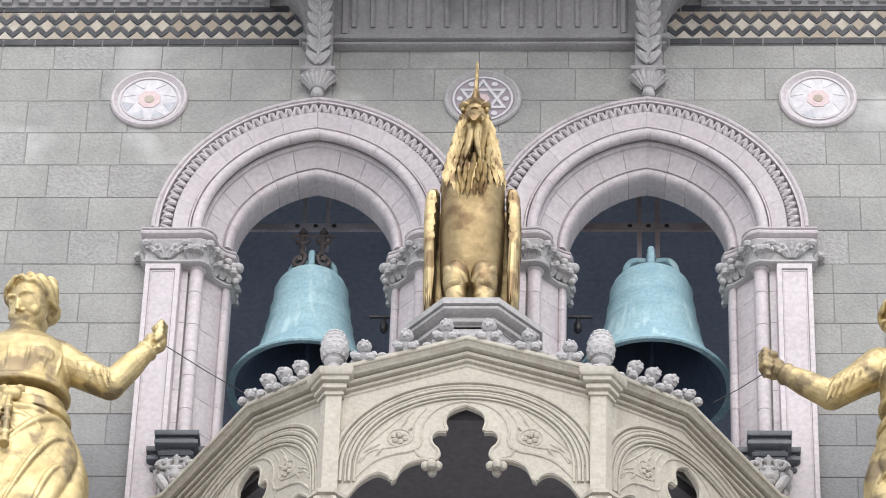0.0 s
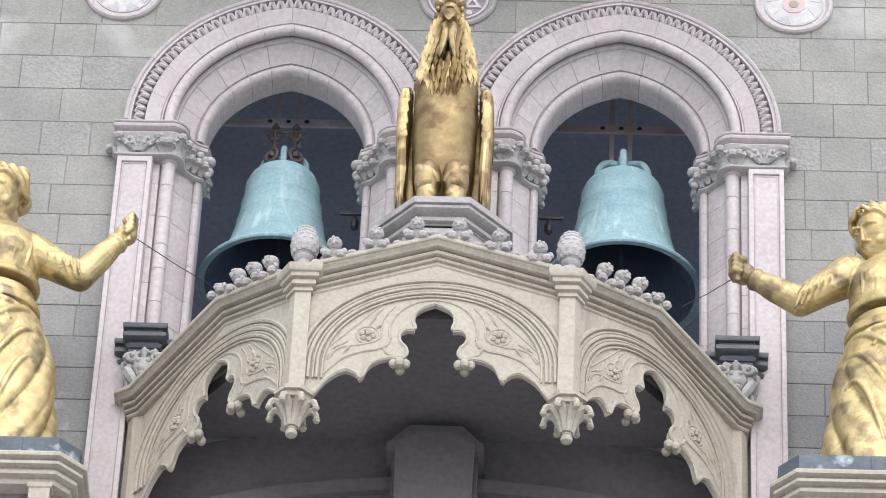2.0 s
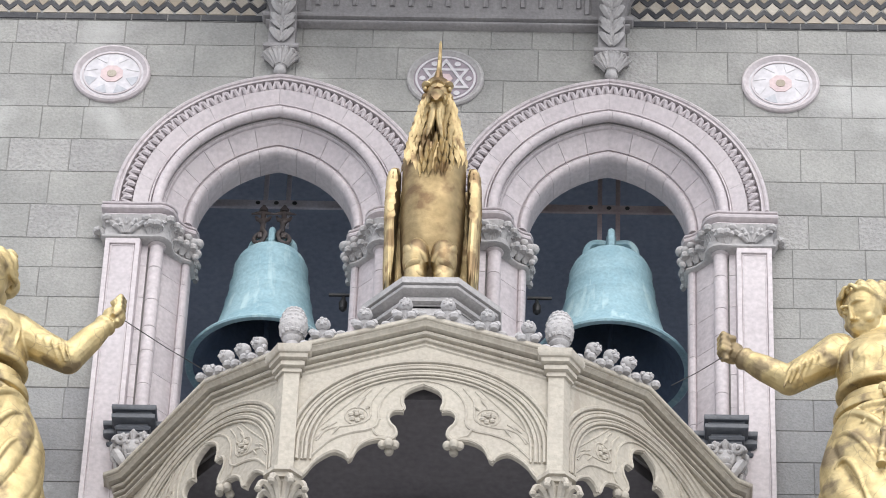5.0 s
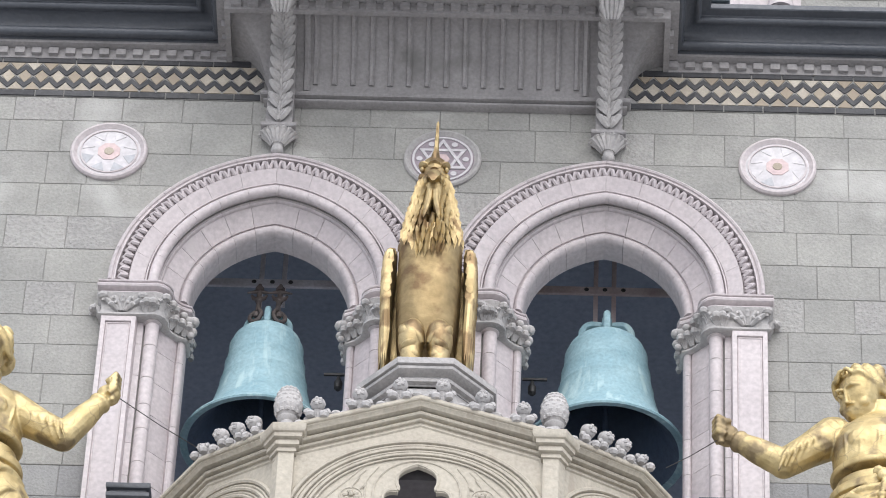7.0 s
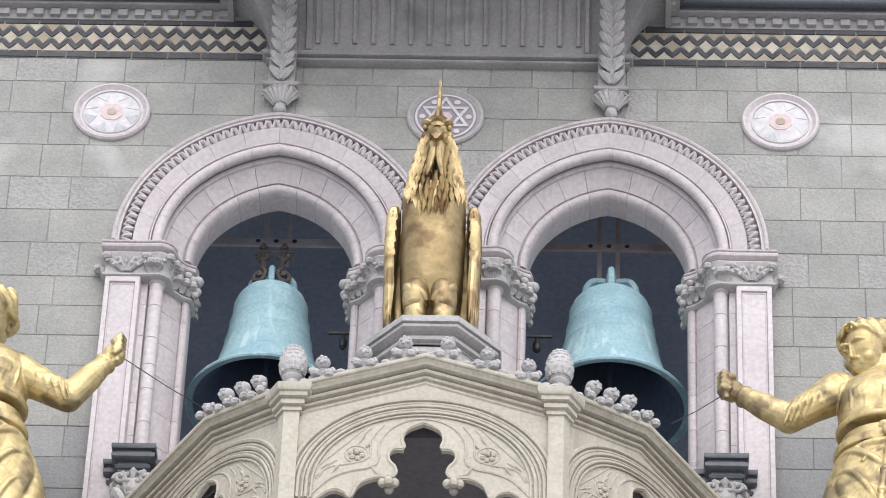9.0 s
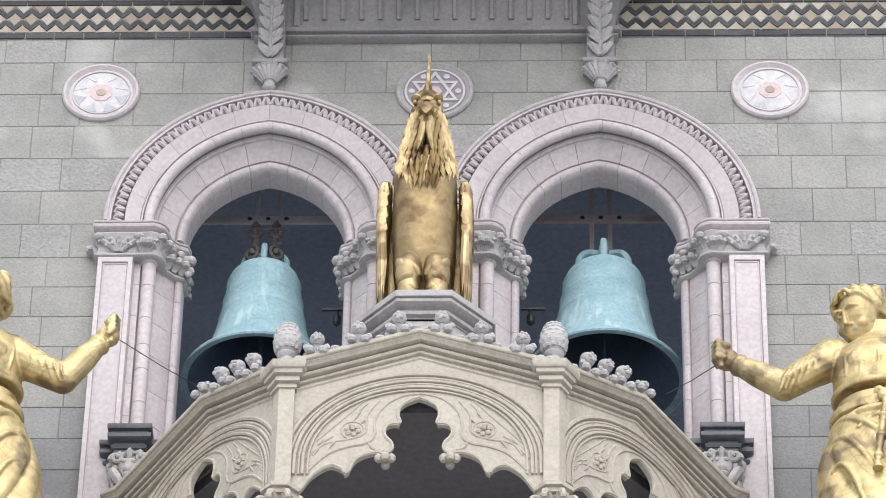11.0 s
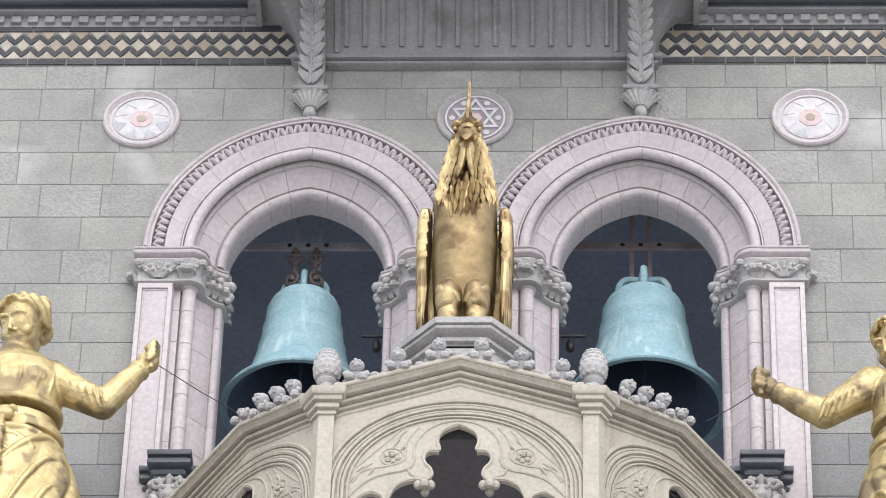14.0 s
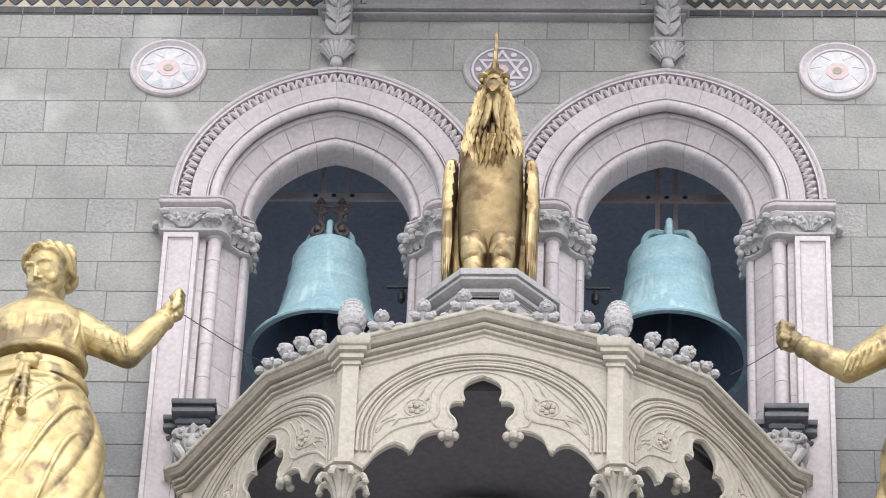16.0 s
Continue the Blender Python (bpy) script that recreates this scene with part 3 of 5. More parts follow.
for k, x in enumerate((-1.478, -1.307)):
    o = -1 if k == 0 else 1
    sh = thing("bell_shackle", (x, 0.72, 27.5), "rusty iron shackle that holds the bell crown", "shackle", "bell shackles")
    part("stem", Build().tube([(x, 0.72, 27.70), (x + o * -0.005, 0.69, 27.62), (x - o * 0.005, 0.67, 27.50)], [0.026, 0.02, 0.024], 8).ball((x, 0.70, 27.65), (0.035, 0.03, 0.03), 8), SHACKLE, sh)
    part("yoke", Build().tube([(x - 0.062, 0.72, 27.725), (x - 0.045, 0.71, 27.685), (x, 0.70, 27.66), (x + 0.045, 0.71, 27.685), (x + 0.062, 0.72, 27.725)], [0.010, 0.018, 0.022, 0.018, 0.010], 8), SHACKLE, sh)
    part("cross_bar", Build().tube([(x - 0.10, 0.72, 27.752), (x - 0.03, 0.72, 27.765), (x + 0.03, 0.72, 27.765), (x + 0.10, 0.72, 27.752)], [0.006, 0.016, 0.016, 0.006], 8), SHACKLE, sh)
    part("bolt", Build().lathe([(0.022, -0.14), (0.022, 0.0), (0.036, 0.0), (0.036, 0.035), (0.02, 0.04), (0.016, 0.07)], (x, 0.72, 27.775), 6), SHACKLE, sh)
    hook = [(x + o * q, 0.66 + dy, 27.43 + h) for q, dy, h in ((-0.01, 0, 0.09), (-0.035, -0.02, 0.03), (-0.015, -0.02, -0.04), (0.035, 0.0, -0.05), (0.06, 0.02, 0.0), (0.04, 0.03, 0.06), (-0.01, 0.02, 0.09))]
    part("hook", Build().tube(smooth_line(hook, 3), 0.019, 8).ball((x + o * 0.01, 0.655, 27.455), (0.028, 0.025, 0.035), 8), SHACKLE, sh)

# ---------------------------------------------------------------- canopy loggia in front of the windows
HX, FY, WX, WY = 0.985, -1.60, 2.265, -0.15       # corner posts and ends against the wall
FACES = [((-WX, WY), (-HX, FY)), ((-HX, FY), (HX, FY)), ((HX, FY), (WX, WY))]
EAVE, RISE = 24.215, 0.335                        # top of the cornice at the posts, rise of each gable
loggia = thing("loggia", (0, 0, 21.0), "cream carved stone canopy with three cusped gables", "loggia")


def face_frame(p, q):
    a, b2 = Vector(p), Vector(q)
    mid, d = (a + b2) / 2, (b2 - a).normalized()
    n = Vector((d.y, -d.x))
    ln = (b2 - a).length
    def w(u, z, o=0.0):
        v = mid + d * u * (ln / 1.97) + n * o
        return (v.x, v.y, z)
    return w, ln


# lower edge of a gable panel, from the post to the middle: foiled arch and quatrefoil eye
EDGE = [[(-0.895, 22.98), (-0.862, 23.06), (-0.818, 23.13), (-0.765, 23.215), (-0.69, 23.285), (-0.63, 23.316), (-0.575, 23.30), (-0.537, 23.268), (-0.524, 23.238)],
        [(-0.524, 23.238), (-0.498, 23.258), (-0.48, 23.31), (-0.452, 23.365), (-0.40, 23.408), (-0.345, 23.432), (-0.29, 23.438), (-0.235, 23.415)],
        [(-0.235, 23.415), (-0.188, 23.47), (-0.198, 23.53), (-0.234, 23.575), (-0.25, 23.635), (-0.226, 23.69), (-0.182, 23.71), (-0.142, 23.705)],
        [(-0.142, 23.705), (-0.137, 23.73), (-0.151, 23.775), (-0.147, 23.84), (-0.117, 23.89), (-0.07, 23.925), (0.0, 23.958)]]


def edge_points(n=5):
    out = []
    for e in EDGE:
        pts = smooth_line(e, n)
        out += pts if not out else pts[1:]
    return out


CORNICE = [(-0.20, -0.215), (0.0, -0.215), (0.012, -0.205), (0.012, -0.195), (-0.05, -0.19), (-0.05, -0.172), (0.024, -0.168), (0.032, -0.157), (0.024, -0.146), (-0.045, -0.142), (-0.045, -0.122), (0.04, -0.118), (0.05, -0.105), (0.042, -0.092), (-0.03, -0.088), (-0.03, -0.07), (0.07, -0.066), (0.082, -0.05), (0.096, -0.042), (0.096, -0.034), (0.112, -0.032), (0.118, -0.024), (0.118, 0.0), (-0.20, 0.0)]
for p, q in FACES:
    w, ln = face_frame(p, q)
    ed = edge_points()
    board = Build()
    for s in (-1, 1):
        poly = [(-s * u, z) for u, z in ed] + [(0, EAVE + RISE - 0.05), (s * 0.985, EAVE - 0.05), (s * 0.985, 22.9)]
        poly = [(abs(u) * s, z) for u, z in poly]
        board.prism(poly, w, -0.038, 0.0)
    panel = part("gable_panel", board, CREAM, loggia, "", 25)
    # moulded arch ribs, rim and foliage in low relief
    ribs = Build()
    for k, (da, db, r) in enumerate(((0, 0, 0.019), (0.036, 0.036, 0.011), (0.062, 0.062, 0.017), (0.094, 0.094, 0.010), (0.118, 0.118, 0.015), (0.15, 0.15, 0.009))):
        a, h = 0.968 - da * 1.15, 0.845 - db
        pts = []
        for i in range(33):
            u = math.cos(math.pi * i / 32)
            pts.append(w(a * u, 23.34 + h * math.sin(math.pi * i / 32) ** 0.96 - (0.1 if i in (0, 32) else 0), 0.010))
        ribs.tube(pts, r, 6)
    part("arch_rib", ribs, CREAM, panel)
    rim = Build()
    for s in (-1, 1):
        for e in EDGE:
            rim.tube([w(s * abs(u), z + 0.02, -0.002) for u, z in smooth_line(e, 4)], 0.015, 6)
    part("cusp_rim", rim, CREAM, panel)
    relief = Build()
    for s in (-1, 1):
        hood = [(s * (0.32 * math.cos(t)), 23.70 + 0.305 * math.sin(t)) for t in [math.radians(x) for x in range(-14, 92, 7)]]
        relief.tube([w(u, z, 0.0) for u, z in hood], 0.011, 6)
        relief.tube([w(s * abs(u), z, 0.0) for u, z in smooth_line([(0.318, 23.63), (0.335, 23.57), (0.40, 23.53), (0.52, 23.50), (0.66, 23.43), (0.80, 23.27)], 5)], 0.013, 6)
        relief.tube([w(s * abs(u), z, 0.0) for u, z in smooth_line([(0.36, 23.545), (0.33, 23.49), (0.28, 23.47)], 4)], 0.012, 6)
        # a round flower between curling stems
        for k in range(6):
            a = k * math.pi / 3 + 0.3
            relief.ball(w(s * (0.478 + 0.042 * math.cos(a)), 23.66 + 0.042 * math.sin(a), 0.0), (0.024, 0.02, 0.024), 8)
        relief.ball(w(s * 0.478, 23.67, 0.008), 0.02, 8)
        relief.tube([w(s * (0.478 + 0.085 * math.cos(a)), 23.66 + 0.08 * math.sin(a), 0.0) for a in [math.pi * k / 10 for k in range(-4, 14)]], 0.008, 6)
        for stem in ([(0.88, 23.40), (0.72, 23.58), (0.52, 23.80), (0.36, 23.98), (0.22, 24.06)], [(0.82, 23.38), (0.68, 23.53), (0.50, 23.575), (0.385, 23.64), (0.375, 23.80), (0.29, 23.94)], [(0.76, 23.42), (0.68, 23.55), (0.62, 23.60)],
                     [(0.48, 23.73), (0.44, 23.83), (0.38, 23.91)], [(0.92, 23.5), (0.80, 23.72), (0.64, 23.88), (0.45, 23.99)]):
            relief.tube([w(s * u, z, 0.0) for u, z in smooth_line(stem, 4)], 0.0085, 6)
        for u, z, du, dz in ((0.66, 23.58, 0.07, -0.06), (0.60, 23.56, 0.05, -0.08), (0.47, 23.76, -0.05, 0.08), (0.42, 23.72, -0.05, 0.05)):
            relief.tube([w(s * u, z, 0.0), w(s * (u + du * 0.5), z + dz * 0.5, 0.008), w(s * (u + du), z + dz, 0.0)], [0.005, 0.011, 0.003], 6)
    part("relief", relief, CREAM, panel, "low relief of flowers and stems")
    for s in (-1, 1):
        for du, dz, o in ((0, 0.03, 0.0), (-0.055, -0.02, 0), (0.05, -0.02, 0), (0.0, -0.03, 0.05), (0.0, -0.035, -0.10), (0.0, 0.0, -0.06)):
            part("cusp_bud", Build().ball(w(s * 0.235 + du * 0.85, 23.43 + dz * 0.9, o * 0.6 - 0.02), (0.036, 0.034, 0.038), 10), CREAM, panel)
path = []
for i, (p, q) in enumerate(FACES):
    w, ln = face_frame(p, q)
    if i == 0:
        path.append((*p, EAVE))
    mid = w((0.06, 0.0, -0.06)[i], EAVE + RISE - (0.05 if i != 1 else 0.0))
    path += [mid, (*q, EAVE)]
# at its foot the cornice runs level for a hand's width and returns to the wall
foot, CX = 0.07, WX + 0.075
ends = [[(s * CX, 0.02, EAVE - 0.015), (s * CX, WY - 0.02, EAVE - 0.015), (s * (CX - foot), WY - foot * 0.6 - 0.02, EAVE - 0.015)] for s in (-1, 1)]
part("cornice", Build().sweep(ends[0] + path[1:-1] + ends[1][::-1], CORNICE), CREAM, loggia, "moulded gable cornice")
# flat roof and back of the canopy; the unseen roof is there to block daylight
roof = Build().loft([[(x, y, z) for x, y in ((-WX + 0.1, 0), (-HX + 0.06, FY + 0.15), (HX - 0.06, FY + 0.15), (WX - 0.1, 0))] for z in (24.06, 24.17)])
part("roof", roof, GREYCARVED, loggia)
# the soffit's grey carries the canopy's shade in its colour
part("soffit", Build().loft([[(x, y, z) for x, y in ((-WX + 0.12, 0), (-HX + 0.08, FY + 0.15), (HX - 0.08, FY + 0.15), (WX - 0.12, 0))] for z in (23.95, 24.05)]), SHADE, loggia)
for s in (-1, 1):
    # corner post with its stepped head and hanging foliate boss
    px, py = s * HX, FY
    post = Build().loft([[(px + dx, py + dy, z) for dx, dy in ((-s * 0.075, -0.05), (s * 0.04, -0.05), (s * 0.085, 0.03), (s * 0.03, 0.12), (-s * 0.075, 0.12))] for z in (23.0, 24.06)])
    part("corner_post", post, CREAM, loggia)
    steps = [(0.075, 23.98), (0.075, 24.02), (0.095, 24.02), (0.095, 24.045), (0.086, 24.05), (0.086, 24.065), (0.115, 24.07), (0.115, 24.105), (0.103, 24.11), (0.103, 24.125), (0.135, 24.13), (0.137, 24.165), (0.152, 24.17), (0.165, 24.19), (0.165, 24.235)]
    head = Build().loft([[(px + dx * o / 0.09, py + 0.03 + dy * o / 0.09, z) for dx, dy in ((-s * 0.085, -0.09), (s * 0.05, -0.09), (s * 0.105, 0.0), (s * 0.03, 0.1), (-s * 0.085, 0.1))] for o, z in steps])
    part("post_head", head, CREAM, loggia)
    boss = Build()
    for o, z0, z1 in ((0.15, 23.02, 23.06), (0.12, 22.97, 23.02), (0.09, 22.94, 22.97)):
        boss.loft([[(px + o * math.cos(a), py + 0.03 + o * math.sin(a), z) for a in [math.pi / 8 + k * math.pi / 4 for k in range(8)]] for z in (z0, z1)])
    boss.lathe([(0.02, -0.25), (0.032, -0.2), (0.045, -0.1), (0.085, 0.0)], (px, py + 0.03, 22.95), 12)
    boss.lathe([(0.012, -0.035), (0.04, -0.02), (0.045, 0.01), (0.03, 0.035), (0.036, 0.04), (0.036, 0.055), (0.02, 0.06)], (px, py + 0.03, 22.67), 12)
    for k in range(8):
        a = math.pi / 8 + k * math.pi / 4
        d = Vector((math.cos(a), math.sin(a)))
        boss.tube(smooth_line([(px + d.x * r, py + 0.03 + d.y * r, z) for r, z in ((0.035, 22.73), (0.055, 22.83), (0.10, 22.925), (0.155, 22.945), (0.185, 22.89))], 3), [0.02 + 0.012 * math.sin(i / 12 * 3.1) for i in range(13)], 6)
        boss.ball((px + d.x * 0.182, py + 0.03 + d.y * 0.182, 22.875), 0.03, 8)
    part("hanging_boss", boss.squash(23.06, 23.10, 0.9), CREAM, loggia, "hanging leafy boss")
    # pine-cone finial
    fin = Build().lathe([(0.10, 0), (0.10, 0.05), (0.065, 0.07), (0.058, 0.13), (0.085, 0.155), (0.088, 0.17), (0.07, 0.18), (0.098, 0.205), (0.118, 0.25), (0.123, 0.30), (0.112, 0.36), (0.085, 0.42), (0.045, 0.455), (0.01, 0.465)], (px, py + 0.03, 24.235), 24, (0.87, 0.87))
    for row in range(6):
        z = 0.215 + row * 0.042
        r = 0.123 * math.sqrt(max(0.05, 1 - ((z - 0.30) / 0.18) ** 2))
        n = 12
        for k in range(n):
            a = 2 * math.pi * (k + 0.5 * (row % 2)) / n
            fin.ball((px + (r * 0.87 - 0.024) * math.cos(a), py + 0.03 + (r * 0.87 - 0.024) * math.sin(a), 24.235 + z), (0.030, 0.030, 0.025), 8)
    part("finial", fin, CARVED, loggia, "weathered pine-cone finial")


def crocket(p, d, k, big=0.92):
    """A crocket: rosette bud on a leafy foot at p, facing along d."""
    b = Build()
    p, d = Vector(p), Vector((d[0], d[1], 0)).normalized()
    side, up = Vector((d.y, -d.x, 0)), Vector((0, 0, 1))
    top = p + d * 0.04 + up * 0.16 * big
    b.tube([p - d * 0.03 - up * 0.01, p - d * 0.01 + up * 0.06, top], [0.06 * big, 0.05 * big, 0.035 * big], 8)
    b.ball(top, (0.058 * big, 0.058 * big, 0.06 * big), 14)
    b.ball(top + up * 0.012 - d * 0.012, (0.064 * big, 0.06 * big, 0.058 * big), 12)
    for i in range(5):
        a = i * 2 * math.pi / 5 + k * 1.3
        b.ball(top + d * 0.044 * big + side * (0.027 * big * math.cos(a)) + up * (0.027 * big * math.sin(a)), 0.02 * big, 8)
    for i in (-1, 1):
        b.tube(smooth_line([tuple(p + d * 0.03), tuple(p + side * i * 0.05 + up * 0.06 + d * 0.03), tuple(p + side * i * 0.075 + up * 0.075 + d * 0.05), tuple(p + side * i * 0.092 + up * 0.045 + d * 0.06)], 3), [0.018, 0.021, 0.024, 0.026, 0.027, 0.026, 0.024, 0.021, 0.016, 0.01], 6)
        b.ball(p + side * i * 0.05 + d * 0.06 + up * 0.035, (0.042, 0.038, 0.034), 8)
    return b


def along(p, q, t):
    return tuple(Vector(p) * (1 - t) + Vector(q) * t)


pts = path
for seg, ts, nrm in ((2, (0.23, 0.54, 0.84), (0, -1)), (3, (0.16, 0.46, 0.77), (0, -1)), (1, (0.0, 0.25, 0.47, 0.69), (-0.7, -0.7)), (4, (0.31, 0.53, 0.75, 1.0), (0.7, -0.7))):
    for k, t in enumerate(ts):
        c = along(pts[seg], pts[seg + 1], t)
        part("crocket", crocket((c[0] + nrm[0] * 0.06, c[1] + nrm[1] * 0.06, c[2] + 0.005), nrm, k, 0.6 if (seg, t) in ((1, 0.0), (4, 1.0)) else 0.92), CARVED, loggia, "weathered rosette crocket")
for seg, nrm in ((1, (-0.7, -0.7)), (2, (0, -1)), (3, (0, -1)), (4, (0.7, -0.7))):
    a, c2 = pts[seg], pts[seg + 1]
    run = Build()
    for i in range(15):
        c = along(a, c2, (i + 0.5) / 15)
        run.ball((c[0] + nrm[0] * 0.06, c[1] + nrm[1] * 0.06, c[2] + 0.022 + 0.012 * ((i * 7) % 3)), (0.05, 0.04, 0.034), 8)
    part("leaf_run", run, CARVED, loggia, "weathered run of leaves")
for s in (-1, 1):
    end = Build().loft([[(s * (WX + 0.03) + s * dx, dy, z) for dx, dy in ((-0.09, 0.0), (-0.09, WY - 0.05), (0.0, WY - 0.04), (0.045, WY + 0.03), (0.05, 0.0))] for z in (20.8, 24.05)])
    part("wall_post", end, CREAM, loggia)

# wall under the canopy: arch with a keystone, its shade put into the grey
inner = thing("doorway_arch", (0, 0, 21), "arch with a large keystone under the canopy, its shade painted grey", "arch")
def segmental(b, drop0, drop1, y0, y1):
    """A band of a flat segmental arch between two depths below its crown line."""
    xs = [-2.25 + 4.5 * k / 30 for k in range(31)]
    crown = lambda x: 23.52 - 0.085 * x * x
    rings = [[(x, y0, crown(x) - drop0), (x, y1, crown(x) - drop0), (x, y1, crown(x) - drop1), (x, y0, crown(x) - drop1)] for x in xs]
    return b.loft(rings)


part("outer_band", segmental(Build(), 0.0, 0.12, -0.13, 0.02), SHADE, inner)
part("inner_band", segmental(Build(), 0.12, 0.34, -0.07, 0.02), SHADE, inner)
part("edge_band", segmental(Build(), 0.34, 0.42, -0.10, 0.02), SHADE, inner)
# a black sheet on the solid wall stands for the doorway's darkness
part("opening", segmental(Build(), 0.42, 2.2, -0.006, 0.02), BLACK, inner, "flat black sheet for the dark of the doorway below the arch")
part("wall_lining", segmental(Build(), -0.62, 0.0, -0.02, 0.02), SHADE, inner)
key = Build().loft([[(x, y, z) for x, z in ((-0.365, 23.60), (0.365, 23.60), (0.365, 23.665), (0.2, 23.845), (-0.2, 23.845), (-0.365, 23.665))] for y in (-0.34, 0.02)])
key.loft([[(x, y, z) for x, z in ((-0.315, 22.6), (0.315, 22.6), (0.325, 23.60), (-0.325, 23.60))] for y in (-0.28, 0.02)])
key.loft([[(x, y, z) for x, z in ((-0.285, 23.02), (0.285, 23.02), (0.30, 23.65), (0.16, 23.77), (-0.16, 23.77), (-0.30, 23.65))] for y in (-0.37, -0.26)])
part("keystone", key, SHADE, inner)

# dark imposts with carved heads beside the canopy
for s in (-1, 1):
    im = thing("impost", (s * 2.29, -0.1, 24.0), "dark stone impost over a weathered carved bracket", "impost", "imposts beside the canopy")
    x0, x1 = sorted((s * 2.17, s * 2.36))
    prof = [(-0.1, 0), (0.0, 0), (0.014, 0.012), (0.014, 0.03), (0.034, 0.036), (0.044, 0.056), (0.034, 0.074), (0.022, 0.08), (0.022, 0.10), (0.05, 0.108), (0.07, 0.128), (0.072, 0.16), (0.056, 0.178), (0.046, 0.182), (0.046, 0.2), (0.07, 0.206), (0.076, 0.22), (0.076, 0.25), (-0.1, 0.25)]
    part("slab", Build().sweep([(x0, -0.08, 24.58), (x0, -0.22, 24.58), (x1, -0.22, 24.58), (x1, -0.08, 24.58)], prof).box(x0 - 0.02, x1 + 0.02, -0.24, 0.0, 24.59, 24.825), LAVA, im)
    y0, y1 = sorted((s * 2.02, s * 2.43))
    part("string_course", Build().sweep([(y0, -0.085, 24.53), (y1, -0.085, 24.53), (y1, 0.0, 24.53)] if s > 0 else [(y0, 0.0, 24.53), (y0, -0.085, 24.53), (y1, -0.085, 24.53)], prof), LAVA, im)
    carv = Build()
    rng = random.Random(5 + s)
    cx = s * 2.25
    carv.lathe([(0.06, -0.42), (0.09, -0.34), (0.12, -0.2), (0.13, -0.06), (0.135, 0.0)], (cx, -0.13, 24.58), 18)
    # a plain rounded mask between two large scrolls under the slab
    carv.ball((cx, -0.24, 24.42), (0.085, 0.075, 0.10), 18).ball((cx, -0.29, 24.38), (0.045, 0.04, 0.04), 12).ball((cx, -0.27, 24.33), (0.055, 0.045, 0.03), 12)
    for e in (-1, 1):
        curl = [(cx + e * (0.10 + (0.052 - 0.0024 * k) * math.cos(0.55 * k)), -0.25 - 0.003 * k, 24.50 + (0.052 - 0.0024 * k) * math.sin(0.55 * k)) for k in range(20)]
        carv.tube(curl, [0.024 - 0.0006 * k for k in range(20)], 8)
        carv.ball((cx + e * 0.035, -0.305, 24.45), (0.022, 0.018, 0.02), 10)
        carv.blade(smooth_line([(cx + e * 0.03, -0.25, 24.22), (cx + e * 0.08, -0.27, 24.30), (cx + e * 0.13, -0.25, 24.40), (cx + e * 0.15, -0.22, 24.43)], 3), [0.012, 0.022, 0.03, 0.036, 0.038, 0.036, 0.032, 0.025, 0.016, 0.006], (e * 0.4, -1, 0), 0.5)
    # curls of the carved foliage: large scrolls above, small ones between
    for k in range(7):
        a = math.pi * (1.02 + 0.96 * k / 6)
        for z, r, q in ((-0.035, 0.14, 0.036), (-0.15, 0.13, 0.032), (-0.27, 0.11, 0.028)):
            turn = a + (0.22 if z == -0.15 else 0.0)
            c = Vector((cx + r * math.cos(turn), -0.13 + r * math.sin(turn), 24.58 + z + rng.uniform(-0.015, 0.015)))
            carv.ball(c, (q, q, q * rng.uniform(0.8, 1.2)), 12)
            o = Vector((math.cos(turn), math.sin(turn), 0))
            carv.tube([c - Vector((0, 0, 0.09)), c - Vector((0, 0, 0.05)) + o * 0.025, c + o * 0.03, c + Vector((0, 0, 0.03)) + o * 0.018], [0.012, 0.02, 0.022, 0.01], 8)
    part("carved_bracket", carv, CARVED, im)


# ---------------------------------------------------------------- plinth and gilded cockerel
plinth = thing("plinth", (0, -1.0, 24.28), "weathered grey stone plinth with a canted moulded top", "plinth")
route = [(-0.43, -0.3, 0), (-0.43, -0.84, 0), (-0.17, -1.115, 0), (0.17, -1.115, 0), (0.43, -0.84, 0), (0.43, -0.3, 0)]
mould = [(-0.1, 0.0), (-0.02, 0.0), (-0.02, 0.03), (0.025, 0.036), (0.034, 0.058), (0.02, 0.072), (0.0, 0.078), (0.0, 0.10), (0.05, 0.106), (0.078, 0.122), (0.084, 0.142), (0.06, 0.15), (0.10, 0.156), (0.106, 0.205), (0.098, 0.215), (-0.1, 0.215)]
part("cap_moulding", Build().sweep([(x, y, 25.155) for x, y, _ in route], mould), CARVED, plinth)
part("die", Build().loft([[(x * 0.97, y + 0.02, z) for x, y, _ in route] for z in (24.17, 25.17)]), CARVED, plinth)
part("top", Build().loft([[(x * 0.98, y + 0.01, z) for x, y, _ in route] for z in (25.17, 25.365)]), GREYCARVED, plinth)


def feather(b, p, d, n, ln, wd, lift=1.0):
    """A pointed feather at p that hangs along d and lies against the normal n."""
    p, d, n = Vector(p), Vector(d).normalized(), Vector(n).normalized()
    s = d.cross(n).normalized()
    tip = p + d * ln + n * 0.012 * lift
    mid = p + d * ln * 0.55
    b.add([p - s * wd * 0.35, p + s * wd * 0.35, mid + s * wd * 0.5 + n * 0.004 * lift, tip, mid - s * wd * 0.5 + n * 0.004 * lift, p + n * 0.008 * lift, mid + n * 0.026 * lift, p - n * 0.02],
          [(0, 5, 6, 4), (5, 1, 2, 6), (4, 6, 3), (6, 2, 3), (1, 7, 2), (7, 3, 2), (7, 0, 4), (7, 4, 3)])


bird = Build()
BX, BY = -0.02, -0.90


